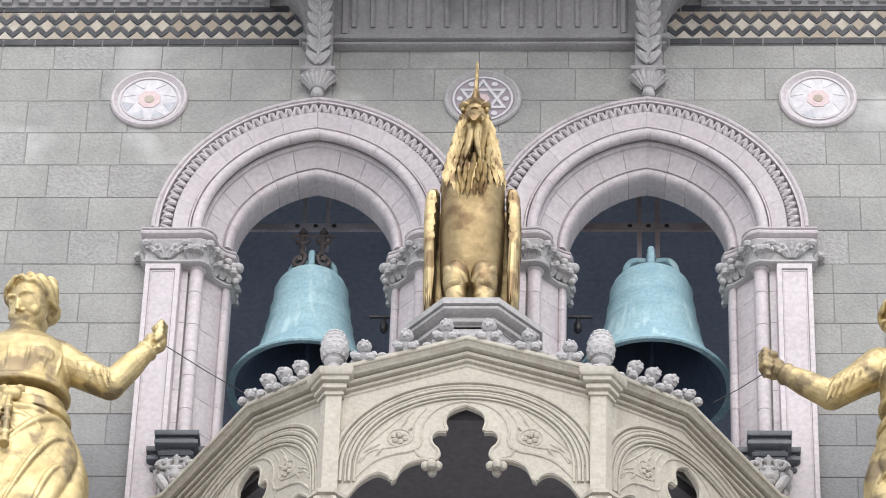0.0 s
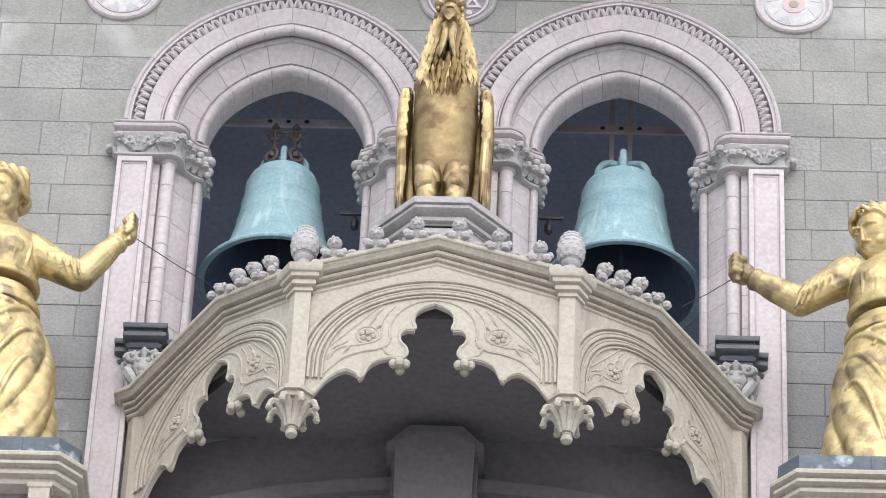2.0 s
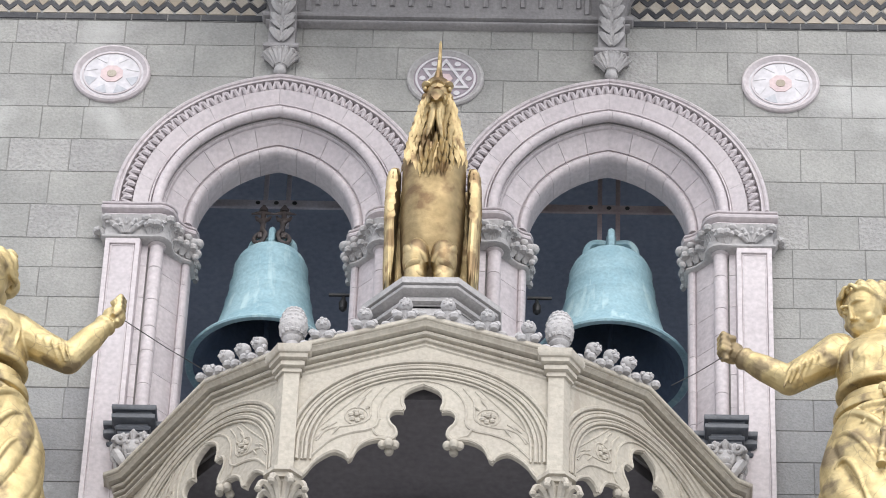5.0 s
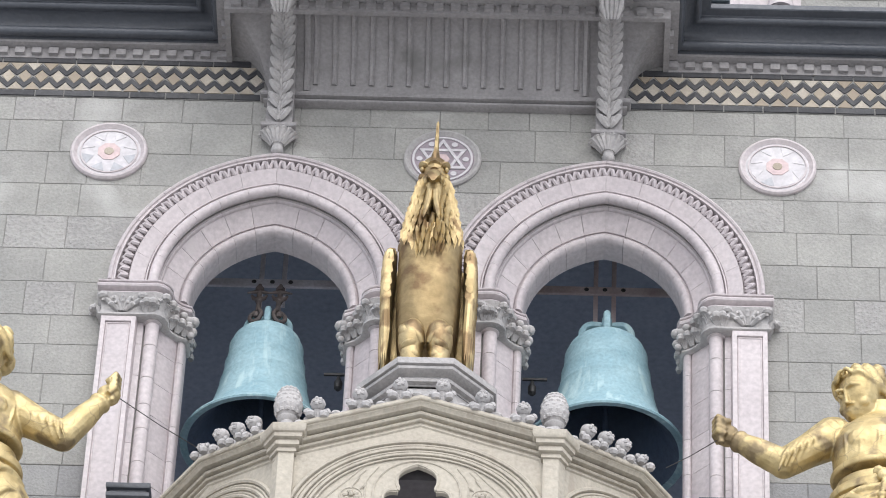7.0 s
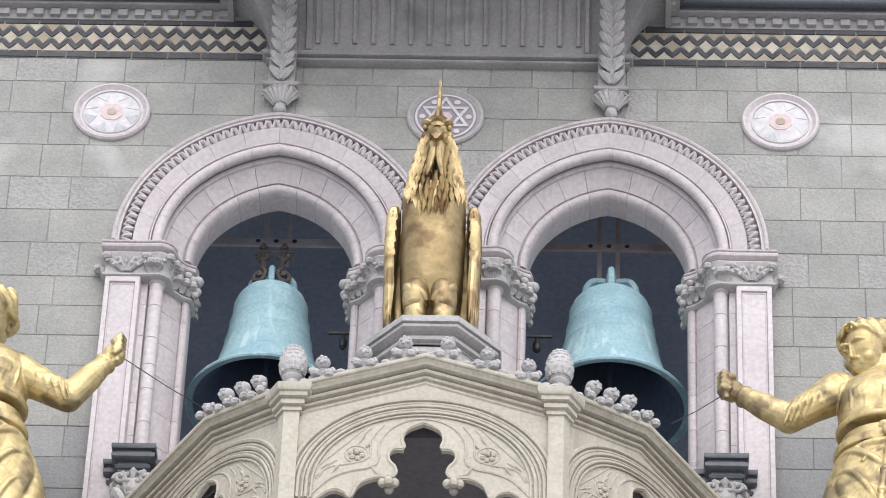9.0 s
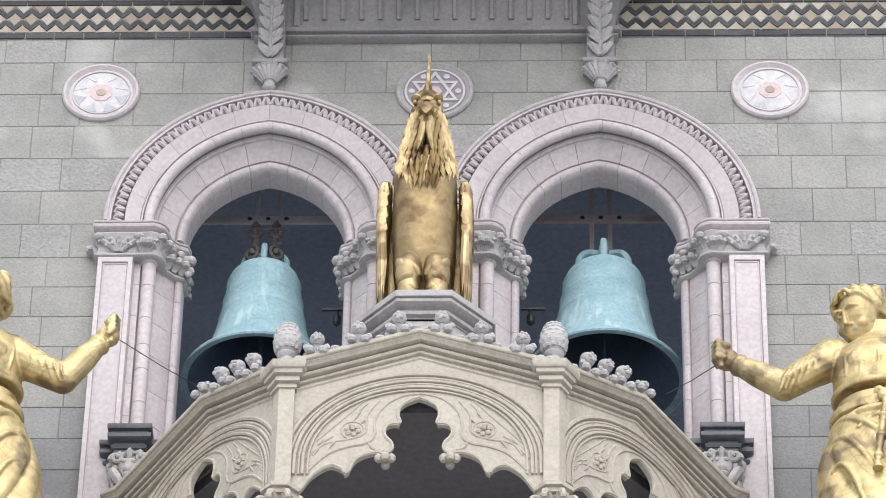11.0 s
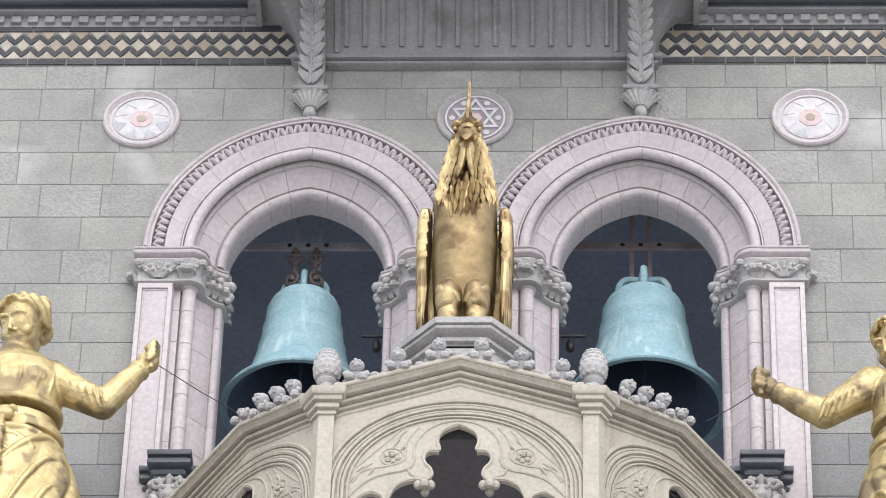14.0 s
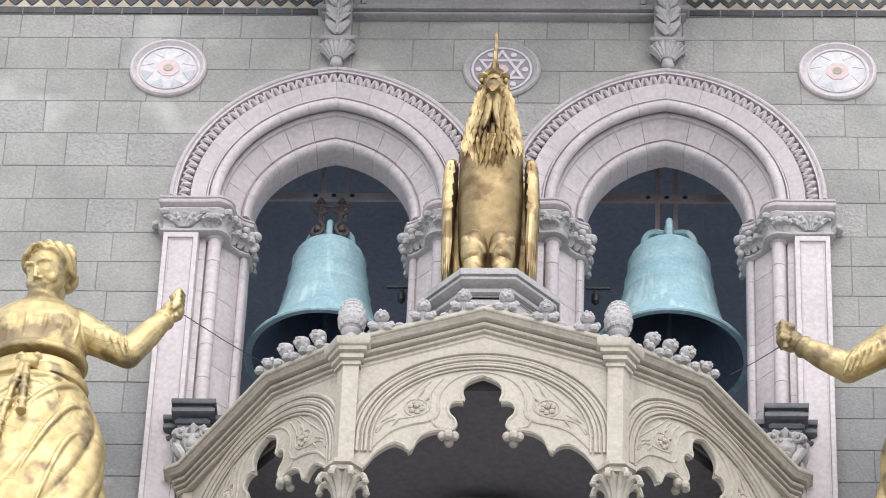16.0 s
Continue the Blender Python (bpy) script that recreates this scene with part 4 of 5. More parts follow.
def oval(k, n, rx, yf, yb, power=2.0):
    """Point k of n round a plump oval of half width rx between the depths yf and yb."""
    a = 2 * math.pi * k / n
    c, s = math.cos(a), math.sin(a)
    e = 2.0 / power
    return (BX + rx * math.copysign(abs(c) ** e, c), (yf + yb) / 2 + (yb - yf) / 2 * math.copysign(abs(s) ** e, s))


def between(table, z):
    for p, q in zip(table, table[1:]):
        if p[0] <= z <= q[0]:
            t = (z - p[0]) / (q[0] - p[0])
            return [p[i] + (q[i] - p[i]) * t for i in range(1, len(p))]
    return list(table[-1][1:] if z > table[-1][0] else table[0][1:])


# breast: broad, nearly flat in front and square at the shoulders
body = [(25.50, 0.10, -0.86, -0.62), (25.58, 0.17, -0.95, -0.58), (25.70, 0.215, -1.02, -0.57), (25.86, 0.235, -1.085, -0.58), (26.05, 0.245, -1.125, -0.6), (26.3, 0.25, -1.15, -0.62), (26.55, 0.25, -1.16, -0.64), (26.72, 0.248, -1.15, -0.66), (26.82, 0.236, -1.125, -0.68), (26.89, 0.20, -1.07, -0.7), (26.92, 0.14, -1.0, -0.75)]
bird.loft([[oval(k, 40, rx, yf, yb, 2.5) + (z,) for k in range(40)] for z, rx, yf, yb in body])
breast = len(bird.f)
# neck with the slit that opens between the wattles
neck = [(26.42, 0.13, -1.12, -0.8), (26.56, 0.19, -1.165, -0.74), (26.70, 0.215, -1.175, -0.70), (26.84, 0.208, -1.17, -0.68), (27.0, 0.178, -1.145, -0.69), (27.2, 0.145, -1.10, -0.70), (27.4, 0.115, -1.055, -0.74), (27.5, 0.105, -1.03, -0.76), (27.62, 0.07, -0.98, -0.8)]
rings = []
for i in range(49):
    z = 26.42 + 1.2 * i / 48
    rx, yf, yb = between(neck, z)
    slit = 0.036 * max(0.0, (27.09 - z) / 0.26) if z > 26.84 else 0.0
    ring = []
    for k in range(96):
        x, y = oval(k, 96, rx, yf, yb)
        ring.append((x, y + (0.13 if abs(x - BX) < slit and y < -0.9 else 0.0), z))
    rings.append(ring)
bird.loft(rings)
# hackle: narrow pointed feathers in rows, hanging lowest over the breast
rng = random.Random(11)
for row in range(10):
    n = 30 - row
    for k in range(n):
        a = 2 * math.pi * (k + 0.5 * (row % 2)) / n
        nx, ny = math.cos(a), math.sin(a)
        low = 26.80 - 0.30 * min(1.0, max(0.0, (-ny - 0.25) / 0.62))
        z = low + 0.15 + (27.48 - low - 0.15) * row / 9 + rng.uniform(-0.012, 0.012)
        rx, yf, yb = between(neck, z)
        x, y = BX + rx * nx, (yf + yb) / 2 + (yb - yf) / 2 * ny
        if ny < 0 and abs(x - BX) < 0.05 and z > 26.92:
            continue
        rx2, yf2, yb2 = between(neck, z - 0.1)
        d = (BX + rx2 * nx - x + rng.uniform(-0.01, 0.01), (yf2 + yb2) / 2 + (yb2 - yf2) / 2 * ny - y, -0.1)
        feather(bird, (x + 0.010 * nx, y + 0.010 * ny, z), d, (nx, ny, 0.1), 0.17 + 0.03 * rng.random(), 0.041 - 0.0008 * row, 1.6)
# head: brow, eyes, hooked beak, wattles, comb seen edge on
OCT = ((1, 0), (0.7, 0.7), (0, 1), (-0.7, 0.7), (-1, 0), (-0.7, -0.7), (0, -1), (0.7, -0.7))
bird.ball((BX, BY - 0.03, 27.52), (0.112, 0.14, 0.15), 20)
for s in (-1, 1):
    bird.ball((BX + s * 0.096, BY - 0.12, 27.525), (0.02, 0.026, 0.024), 14)
    bird.ball((BX + s * 0.08, BY - 0.115, 27.565), (0.05, 0.06, 0.026), 14, Matrix.Rotation(-s * 0.3, 3, "Y"))
    bird.ball((BX + s * 0.098, BY - 0.08, 27.47), (0.03, 0.045, 0.035), 12)
    # gape: a ridge from the beak to the cheek
    bird.tube([(BX + s * 0.02, BY - 0.19, 27.43), (BX + s * 0.06, BY - 0.16, 27.40), (BX + s * 0.085, BY - 0.12, 27.33), (BX + s * 0.09, BY - 0.10, 27.25)], [0.02, 0.022, 0.018, 0.008], 8)
    # wattle: a long flat lobe that parts from its fellow
    lobe = [(0.022, 27.22, 0.022), (0.026, 27.12, 0.026), (0.036, 27.02, 0.024), (0.048, 26.94, 0.022), (0.056, 26.88, 0.014), (0.06, 26.84, 0.003)]
    bird.loft([[(BX + s * u + w * dx, min(between(neck, z)[1], -1.1) - 0.012 + 0.022 * dz, z) for dx, dz in OCT] for u, z, w in lobe])
    for k in range(7):
        feather(bird, (BX + s * (0.095 + 0.008 * k), BY - 0.11 - 0.008 * k, 27.42 - 0.05 * k), (s * 0.15, -0.1, -1), (s * 0.8, -0.8, 0.2), 0.16, 0.034)
bird.loft([[(BX + dx * w, BY + y, z + dz * h) for dx, dz in OCT] for y, z, w, h in ((-0.05, 27.44, 0.085, 0.09), (-0.12, 27.44, 0.075, 0.08), (-0.19, 27.41, 0.062, 0.062), (-0.245, 27.365, 0.052, 0.048), (-0.28, 27.31, 0.04, 0.038), (-0.295, 27.265, 0.02, 0.02))])
comb = [(-0.17, 27.58), (-0.16, 27.70), (-0.12, 27.69), (-0.08, 27.82), (-0.04, 27.78), (-0.01, 27.96), (0.05, 27.88), (0.09, 28.25), (0.13, 27.98), (0.18, 27.98), (0.2, 27.75), (0.14, 27.55)]
bird.loft([[(BX + sx, BY + y, z) for y, z in comb] for sx in (-0.011, 0.011)])
bird.blade(smooth_line([(BX, BY - 0.17, 27.50), (BX, BY - 0.14, 27.60), (BX, BY - 0.09, 27.68), (BX, BY - 0.02, 27.78)], 3), [0.03, 0.05, 0.068, 0.078, 0.078, 0.07, 0.056, 0.04, 0.026, 0.012], (0, -1, 0.3), 0.35)
bird.tube([(BX, BY - 0.15, 27.53), (BX, BY - 0.08, 27.66), (BX, BY + 0.05, 27.92), (BX, BY + 0.09, 28.1), (BX, BY + 0.095, 28.27)], [0.06, 0.045, 0.02, 0.016, 0.007], 8)
# wings folded at the sides
for s in (-1, 1):
    w = [(26.76, 0.285, 0.014, 0.03), (26.74, 0.298, 0.04, 0.10), (26.68, 0.31, 0.053, 0.18), (26.52, 0.318, 0.054, 0.22), (26.35, 0.32, 0.05, 0.23), (26.1, 0.32, 0.046, 0.22), (25.85, 0.318, 0.042, 0.19), (25.6, 0.314, 0.034, 0.14), (25.4, 0.31, 0.016, 0.06)]
    bird.loft([[(BX + s * cx + rx * math.cos(2 * math.pi * k / 20), BY + 0.05 + (26.8 - z) * 0.1 + ry * math.sin(2 * math.pi * k / 20), z) for k in range(20)] for z, cx, rx, ry in w])
    bird.ball((BX + s * 0.25, BY + 0.22, 26.15), (0.10, 0.05, 0.62), 16)

    def wing_at(z, a):
        for p, q in zip(w, w[1:]):
            if q[0] <= z <= p[0]:
                t = (p[0] - z) / (p[0] - q[0])
                cx, rx, ry = (p[i] + (q[i] - p[i]) * t for i in (1, 2, 3))
                return (BX + s * (cx + rx * math.cos(a)), BY + 0.05 + (26.8 - z) * 0.1 + ry * math.sin(a), z)
        return (BX + s * 0.3, BY, z)
    # scale-like coverts on the shoulder, long quills below
    for row in range(9):
        for k in range(6):
            z = 26.72 - row * 0.06
            a = -1.75 + 0.42 * (k + 0.5 * (row % 2))
            p = wing_at(z, a)
            feather(bird, p, (0, 0.1, -1), (s * math.cos(a), math.sin(a), 0.25), 0.10, 0.06, 0.4)
    for k in range(7):
        a = -1.7 + 0.34 * k
        feather(bird, wing_at(26.25 - 0.02 * k, a), (-s * 0.02, 0.12, -1), (s * math.cos(a), math.sin(a), 0), 0.70 - 0.03 * k, 0.05, 0.5)
    # plump thigh with folded lobes, knee and shank
    bird.loft([[(BX + s * cx + rx * math.cos(2 * math.pi * k / 24), BY + cy + ry * math.sin(2 * math.pi * k / 24), z) for k in range(24)] for z, cx, cy, rx, ry in
               ((25.90, 0.10, -0.10, 0.02, 0.03), (25.88, 0.10, -0.12, 0.055, 0.07), (25.82, 0.102, -0.13, 0.088, 0.105), (25.75, 0.105, -0.13, 0.102, 0.122), (25.68, 0.107, -0.13, 0.104, 0.125), (25.62, 0.108, -0.125, 0.094, 0.112), (25.585, 0.108, -0.12, 0.082, 0.098), (25.555, 0.106, -0.12, 0.085, 0.10), (25.49, 0.104, -0.115, 0.077, 0.09), (25.42, 0.102, -0.11, 0.062, 0.07), (25.365, 0.10, -0.10, 0.058, 0.058))])
    bird.ball((BX + s * 0.145, BY - 0.165, 25.715), (0.05, 0.08, 0.11), 16, Matrix.Rotation(s * 0.45, 3, "Y"))
    bird.ball((BX + s * 0.075, BY - 0.175, 25.70), (0.05, 0.075, 0.10), 16, Matrix.Rotation(s * 0.6, 3, "Y"))
    bird.ball((BX + s * 0.115, BY - 0.17, 25.61), (0.075, 0.075, 0.045), 16, Matrix.Rotation(s * 0.4, 3, "Y"))
    bird.ball((BX + s * 0.085, BY - 0.15, 25.53), (0.055, 0.065, 0.06), 14)
    for k in (-1, 0, 1):
        bird.tube([(BX + s * 0.11, BY - 0.10, 25.40), (BX + s * 0.11 + k * 0.06, BY - 0.2, 25.39)], [0.03, 0.02], 8)
# tail plumes behind
for k in range(9):
    s = (k - 4) / 4
    feather(bird, (BX + s * 0.2, BY + 0.22, 26.4), (s * 0.05, 0.2, -1), (0, 1, 0.4), 0.98 - abs(s) * 0.2, 0.12)
cockerel = solid("cockerel_statue", bird, OLDGOLD, "gilded bronze cockerel standing on the canted plinth", "statue", smooth=32)
# the breast is duller than the hackle and the wings
cockerel.data.materials.append(DULLGOLD)
for face in cockerel.data.polygons[:breast]:
    face.material_index = 1

# ---------------------------------------------------------------- gilded statues on their pedestals
def statue(ax, s, head_x, head_z, drop, full, sleeve, shoulder, elbow, fist, label, lean):
    """A robed figure, one plain mesh. ax: axis; s: side towards the canopy; full: fullness of the skirt; sleeve: depth of the sleeve folds; lean: degrees by which the head turns."""
    b = Build()
    base = 22.74
    Y0 = -1.0
    sec = [(0.0, 0.67, 0.42, 0.0), (0.5, 0.655, 0.42, 0.0), (0.95, 0.60, 0.40, 0.0), (1.2, 0.51, 0.36, 0.0), (1.36, 0.43, 0.315, 0.0), (1.392, 0.385, 0.28, 0.0), (1.41, 0.385, 0.28, 0.0), (1.415, 0.425, 0.315, 0.0), (1.455, 0.428, 0.318, 0.0), (1.495, 0.415, 0.31, 0.0), (1.507, 0.38, 0.28, 0.0), (1.60, 0.362, 0.268, 0.0), (1.606, 0.23, 0.15, 0.0),
           (1.65, 0.23, 0.15, 0.0), (1.652, 0.395, 0.298, 0.0), (1.675, 0.405, 0.306, 0.0), (1.70, 0.402, 0.304, 0.0), (1.712, 0.378, 0.285, 0.0), (1.85, 0.385, 0.292, -0.01), (1.98, 0.39, 0.28, -0.02), (2.08, 0.37, 0.25, -0.01), (2.17, 0.29, 0.19, 0.0), (2.23, 0.19, 0.15, 0.0), (2.28, 0.125, 0.125, 0.0), (2.38, 0.11, 0.115, -0.02)]
    k0 = (head_z - base) / 2.82
    N = 168

    def girth(z):
        for p, q in zip(sec, sec[1:]):
            if p[0] <= z <= q[0]:
                t = (z - p[0]) / (q[0] - p[0])
                swell = 1 - (1 - full) * math.sin(math.pi * min(1.0, z / 1.42)) ** 0.8
                return [(p[i] + (q[i] - p[i]) * t) * (swell if i == 1 else 1) for i in (1, 2, 3)]
    levels_ = sorted({p[0] for p in sec} | {1.405 * i / 40 for i in range(41)})
    rings = []
    for z in levels_:
        rx, ry, cy = girth(z)
        fold = max(0.0, 1 - z / 1.42)
        ring = []
        for k in range(N):
            a = 2 * math.pi * k / N
            # folds that run from the hip on the canopy's side down to the other foot, sharper towards the hem
            sway = a + s * 0.85 * max(0.0, 1.42 - z) ** 1.3
            deep = abs(math.sin(4.5 * sway + 0.4)) ** 0.55 - 0.62
            small = abs(math.sin(9 * sway + 1.3 * z)) ** 0.7 - 0.6
            w = 1 + fold ** 0.6 * (0.12 * deep + 0.03 * small + 0.03 * math.sin(5 * a - 3 * z))
            ring.append((ax + rx * w * math.cos(a), Y0 + cy + ry * w * math.sin(a), base + z * k0))
        rings.append(ring)
    b.loft(rings)

    def around(z, a, lift):
        rx, ry, cy = girth(z)
        return (ax + (rx + lift) * math.cos(a), Y0 + cy + (ry + lift) * math.sin(a), base + z * k0)
    # swag of cloth drawn over the hip, and the long folds that fall from it
    for fa, fb, za, zm, zb, r in ((212, 322, 0.98, 1.42, 1.30, 0.042), (216, 300, 0.62, 1.33, 1.16, 0.034), (224, 285, 0.32, 1.16, 1.02, 0.03), (262, 345, 0.85, 1.36, 1.26, 0.036), (272, 335, 0.38, 1.1, 1.05, 0.03), (285, 325, 0.1, 0.8, 0.8, 0.028), (240, 268, 0.05, 0.6, 0.62, 0.028)):
        folds = []
        for i in range(21):
            t = i / 20
            a = math.radians(fa + (fb - fa) * t)
            a = a if s < 0 else math.pi - a
            a = math.pi - a
            z = za * (1 - t) ** 2 + (2 * zm - (za + zb) / 2) * 2 * t * (1 - t) * 0.9 + zb * t * t
            folds.append(around(min(z, 1.40), a, 0.002))
        b.tube(folds, [r * (0.25 + 0.75 * math.sin(math.pi * (0.04 + 0.92 * i / 20))) for i in range(21)], 8)
    # wrinkles of the bodice
    for k in range(6):
        a = math.radians(218 + 21 * k)
        b.tube([around(1.74, a, -0.004), around(1.86, a + 0.05, 0.002), around(1.98, a + 0.02 * k, -0.006)], [0.007, 0.016, 0.007], 6)
    for d in (-1, 1):
        b.ball((ax + d * 0.155, Y0 - 0.20, base + 1.90 * k0), (0.13, 0.09, 0.12), 16)
    # knot of the girdle with two knotted cords
    kx, kz = ax + s * 0.01, base + 1.455 * k0
    b.ball((kx, Y0 - 0.335, kz), (0.075, 0.05, 0.055), 14)
    for d in (-1, 1):
        b.blade(smooth_line([(kx, Y0 - 0.34, kz), (kx + d * 0.06, Y0 - 0.36, kz + 0.05), (kx + d * 0.10, Y0 - 0.345, kz + 0.01)], 3), [0.02, 0.026, 0.032, 0.034, 0.03, 0.02, 0.008], (0, -1, 0), 0.6)
    for d, ln in ((-0.10, 0.72), (0.02, 0.50)):
        cord = [(kx - s * 0.02 + d * (0.3 + t), Y0 - 0.335 - 0.125 * t ** 0.7, kz - 0.02 - ln * t) for t in (0, 0.15, 0.3, 0.45, 0.6, 0.75, 0.9, 1)]
        b.tube(cord, 0.025, 8)
        for q in (2, 4, 6):
            b.ball(cord[q], (0.042, 0.04, 0.036), 10)
        b.tube([cord[-1], (cord[-1][0], cord[-1][1] - 0.01, cord[-1][2] - 0.07)], [0.03, 0.045], 10)
    # neck and plain head: low relief of the face, waved hair drawn back to a knot
    hz = head_z - 0.275 - drop
    turn = Matrix.Rotation(radians(-lean), 3, "Z") @ Matrix.Rotation(radians(33), 3, "X")
    hc = Vector((head_x, Y0 - 0.05, hz))

    def hd(x, y, z):
        return tuple(hc + turn @ Vector((x, y, z)))
    b.tube([(ax, Y0, base + 2.16 * k0), (ax * 0.5 + head_x * 0.5, Y0 + 0.01, base + 2.3 * k0), hd(0, 0.05, -0.12)], [0.14, 0.118, 0.112], 16)
    first = len(b.v)
    b.ball(hd(0, 0.01, 0.02), (0.142, 0.168, 0.20), 24)
    b.ball(hd(0, -0.045, -0.06), (0.128, 0.112, 0.148), 20)
    b.ball(hd(0, -0.095, -0.175), (0.052, 0.045, 0.04), 14)
    b.tube([hd(0, -0.142, 0.075), hd(0, -0.172, 0.01), hd(0, -0.196, -0.045)], [0.011, 0.015, 0.021], 10)
    for d in (-1, 1):
        b.tube([hd(d * 0.018, -0.15, 0.072), hd(d * 0.06, -0.15, 0.082), hd(d * 0.108, -0.105, 0.06)], [0.012, 0.017, 0.01], 8)
        b.ball(hd(d * 0.056, -0.128, 0.035), (0.03, 0.02, 0.016), 12)
        b.ball(hd(d * 0.024, -0.166, -0.05), (0.016, 0.018, 0.014), 8)
        b.ball(hd(d * 0.075, -0.10, -0.055), (0.05, 0.045, 0.055), 12)
    b.ball(hd(0, -0.152, -0.098), (0.042, 0.022, 0.012), 10)
    b.ball(hd(0, -0.148, -0.122), (0.034, 0.022, 0.013), 10)
    b.ball(hd(0, 0.075, 0.05), (0.152, 0.155, 0.165), 20)
    for d in (-1, 1):
        # thick waves from the parting, over the temple and the ear, back to the knot
        for i in range(7):
            t = i / 6
            pts = [(d * 0.006, -0.072 + 0.24 * t, 0.205 + 0.022 * math.sin(2.6 * t)), (d * 0.075, -0.075 + 0.235 * t, 0.178 + 0.03 * math.sin(2.6 * t)), (d * (0.132 + 0.012 * t), -0.035 + 0.19 * t, 0.11 + 0.05 * t), (d * (0.152 + 0.006 * t), 0.04 + 0.12 * t, 0.01 + 0.11 * t), (d * (0.135 - 0.02 * t), 0.14 + 0.06 * t, -0.06 + 0.13 * t), (d * 0.05, 0.225, -0.04 + 0.08 * t)]
            wave = smooth_line(pts, 5)
            b.tube([hd(x * (1 + 0.06 * math.sin(k * 0.8 + i * 1.9)), y, z + 0.016 * math.sin(k * 1.0 + i * 1.9)) for k, (x, y, z) in enumerate(wave)], [0.013 + 0.010 * math.sin(math.pi * k / (len(wave) - 1)) for k in range(len(wave))], 8)
    b.ball(hd(0, 0.25, -0.02), (0.11, 0.09, 0.11), 14)
    b.v[first:] = [tuple(hc + (Vector(p) - hc) * 1.1) for p in b.v[first:]]
    # the stretched arm, with a closed fist
    sh, el, fi = Vector(shoulder), Vector(elbow), Vector(fist)
    b.tube([tuple(sh), tuple(sh * 0.5 + el * 0.5), tuple(el)], [0.165, 0.13, 0.115], 18)
    b.ball(el, 0.115, 16)
    b.ball(sh, (0.17, 0.16, 0.16), 16)
    fwd = (fi - el).normalized()
    b.tube([tuple(el), tuple(el + (fi - el) * 0.45), tuple(fi - fwd * 0.1)], [0.112, 0.10, 0.068], 18)
    b.tube([tuple(fi - fwd * 0.17), tuple(fi - fwd * 0.14), tuple(fi - fwd * 0.11)], [0.078, 0.09, 0.084], 16)
    for t in (0.12, 0.25, 0.38, 0.52, 0.66, 0.8, 0.92):
        c = sh * (1 - t) + el * t
        dirv = (el - sh).normalized()
        b.tube([tuple(c + Vector((0.02, -0.10, 0.08))), tuple(c + dirv * 0.04 + Vector((0, -0.13, -0.02))), tuple(c + dirv * 0.10 + Vector((0, -0.085, -0.11)))], [0.012 * sleeve, 0.024 * sleeve, 0.01 * sleeve], 8)
    up = Vector((0, 0, 1)).cross(fwd).normalized()
    wr = fi - fwd * 0.03
    b.ball(wr, (0.095, 0.085, 0.09), 12)
    for i in range(4):
        c = fi + Vector((0, 0, 0.07 - 0.044 * i)) + fwd * 0.045
        b.tube([tuple(c + Vector((0, 0.06, 0))), tuple(c + fwd * 0.045 + Vector((0, 0.0, 0))), tuple(c + Vector((0, -0.085, 0)) + fwd * 0.015), tuple(c - fwd * 0.06 + Vector((0, -0.08, 0)))], 0.026, 8)
    b.tube([tuple(fi + Vector((0, -0.07, 0.09)) - fwd * 0.05), tuple(fi + Vector((0, -0.105, 0.03)) + fwd * 0.02)], 0.028, 8)
    # the short rod in the fist
    b.tube([tuple(fi + fwd * 0.03 + Vector((0, -0.05, 0.11))), tuple(fi + fwd * 0.03 + Vector((0, -0.05, -0.15)))], 0.026, 12)
    # the other arm at rest
    o = -s
    b.tube(smooth_line([(ax + o * 0.30, Y0, base + 2.08 * k0), (ax + o * 0.43, Y0, base + 1.75), (ax + o * 0.46, Y0 - 0.05, base + 1.42), (ax + o * 0.36, Y0 - 0.2, base + 1.2)], 4), [0.13, 0.125, 0.12, 0.115, 0.11, 0.105, 0.10, 0.095, 0.09, 0.085, 0.075, 0.07, 0.06], 14)
    ob = solid("robed_statue", b, GOLD, label, "statue", "gilded statues", smooth=50)
    rm = ob.modifiers.new("fuse", "REMESH")
    rm.mode, rm.voxel_size, rm.use_smooth_shade = "VOXEL", 0.0085, True
    sm = ob.modifiers.new("soften", "SMOOTH")
    sm.factor, sm.iterations = 0.5, 1
    return ob


statue(-3.40, 1, -3.38, 25.76, 0.065, 0.97, 0.4, (-3.14, -1.0, 24.92), (-2.70, -1.06, 24.62), (-2.38, -1.02, 25.10), "gilded robed woman statue with raised fist and corded girdle", 24)
statue(3.45, -1, 3.28, 25.58, 0.10, 0.86, 0.9, (3.08, -1.0, 24.85), (2.70, -1.06, 24.53), (2.26, -1.02, 24.84), "gilded robed woman statue pulling a wire with her fist", 42)

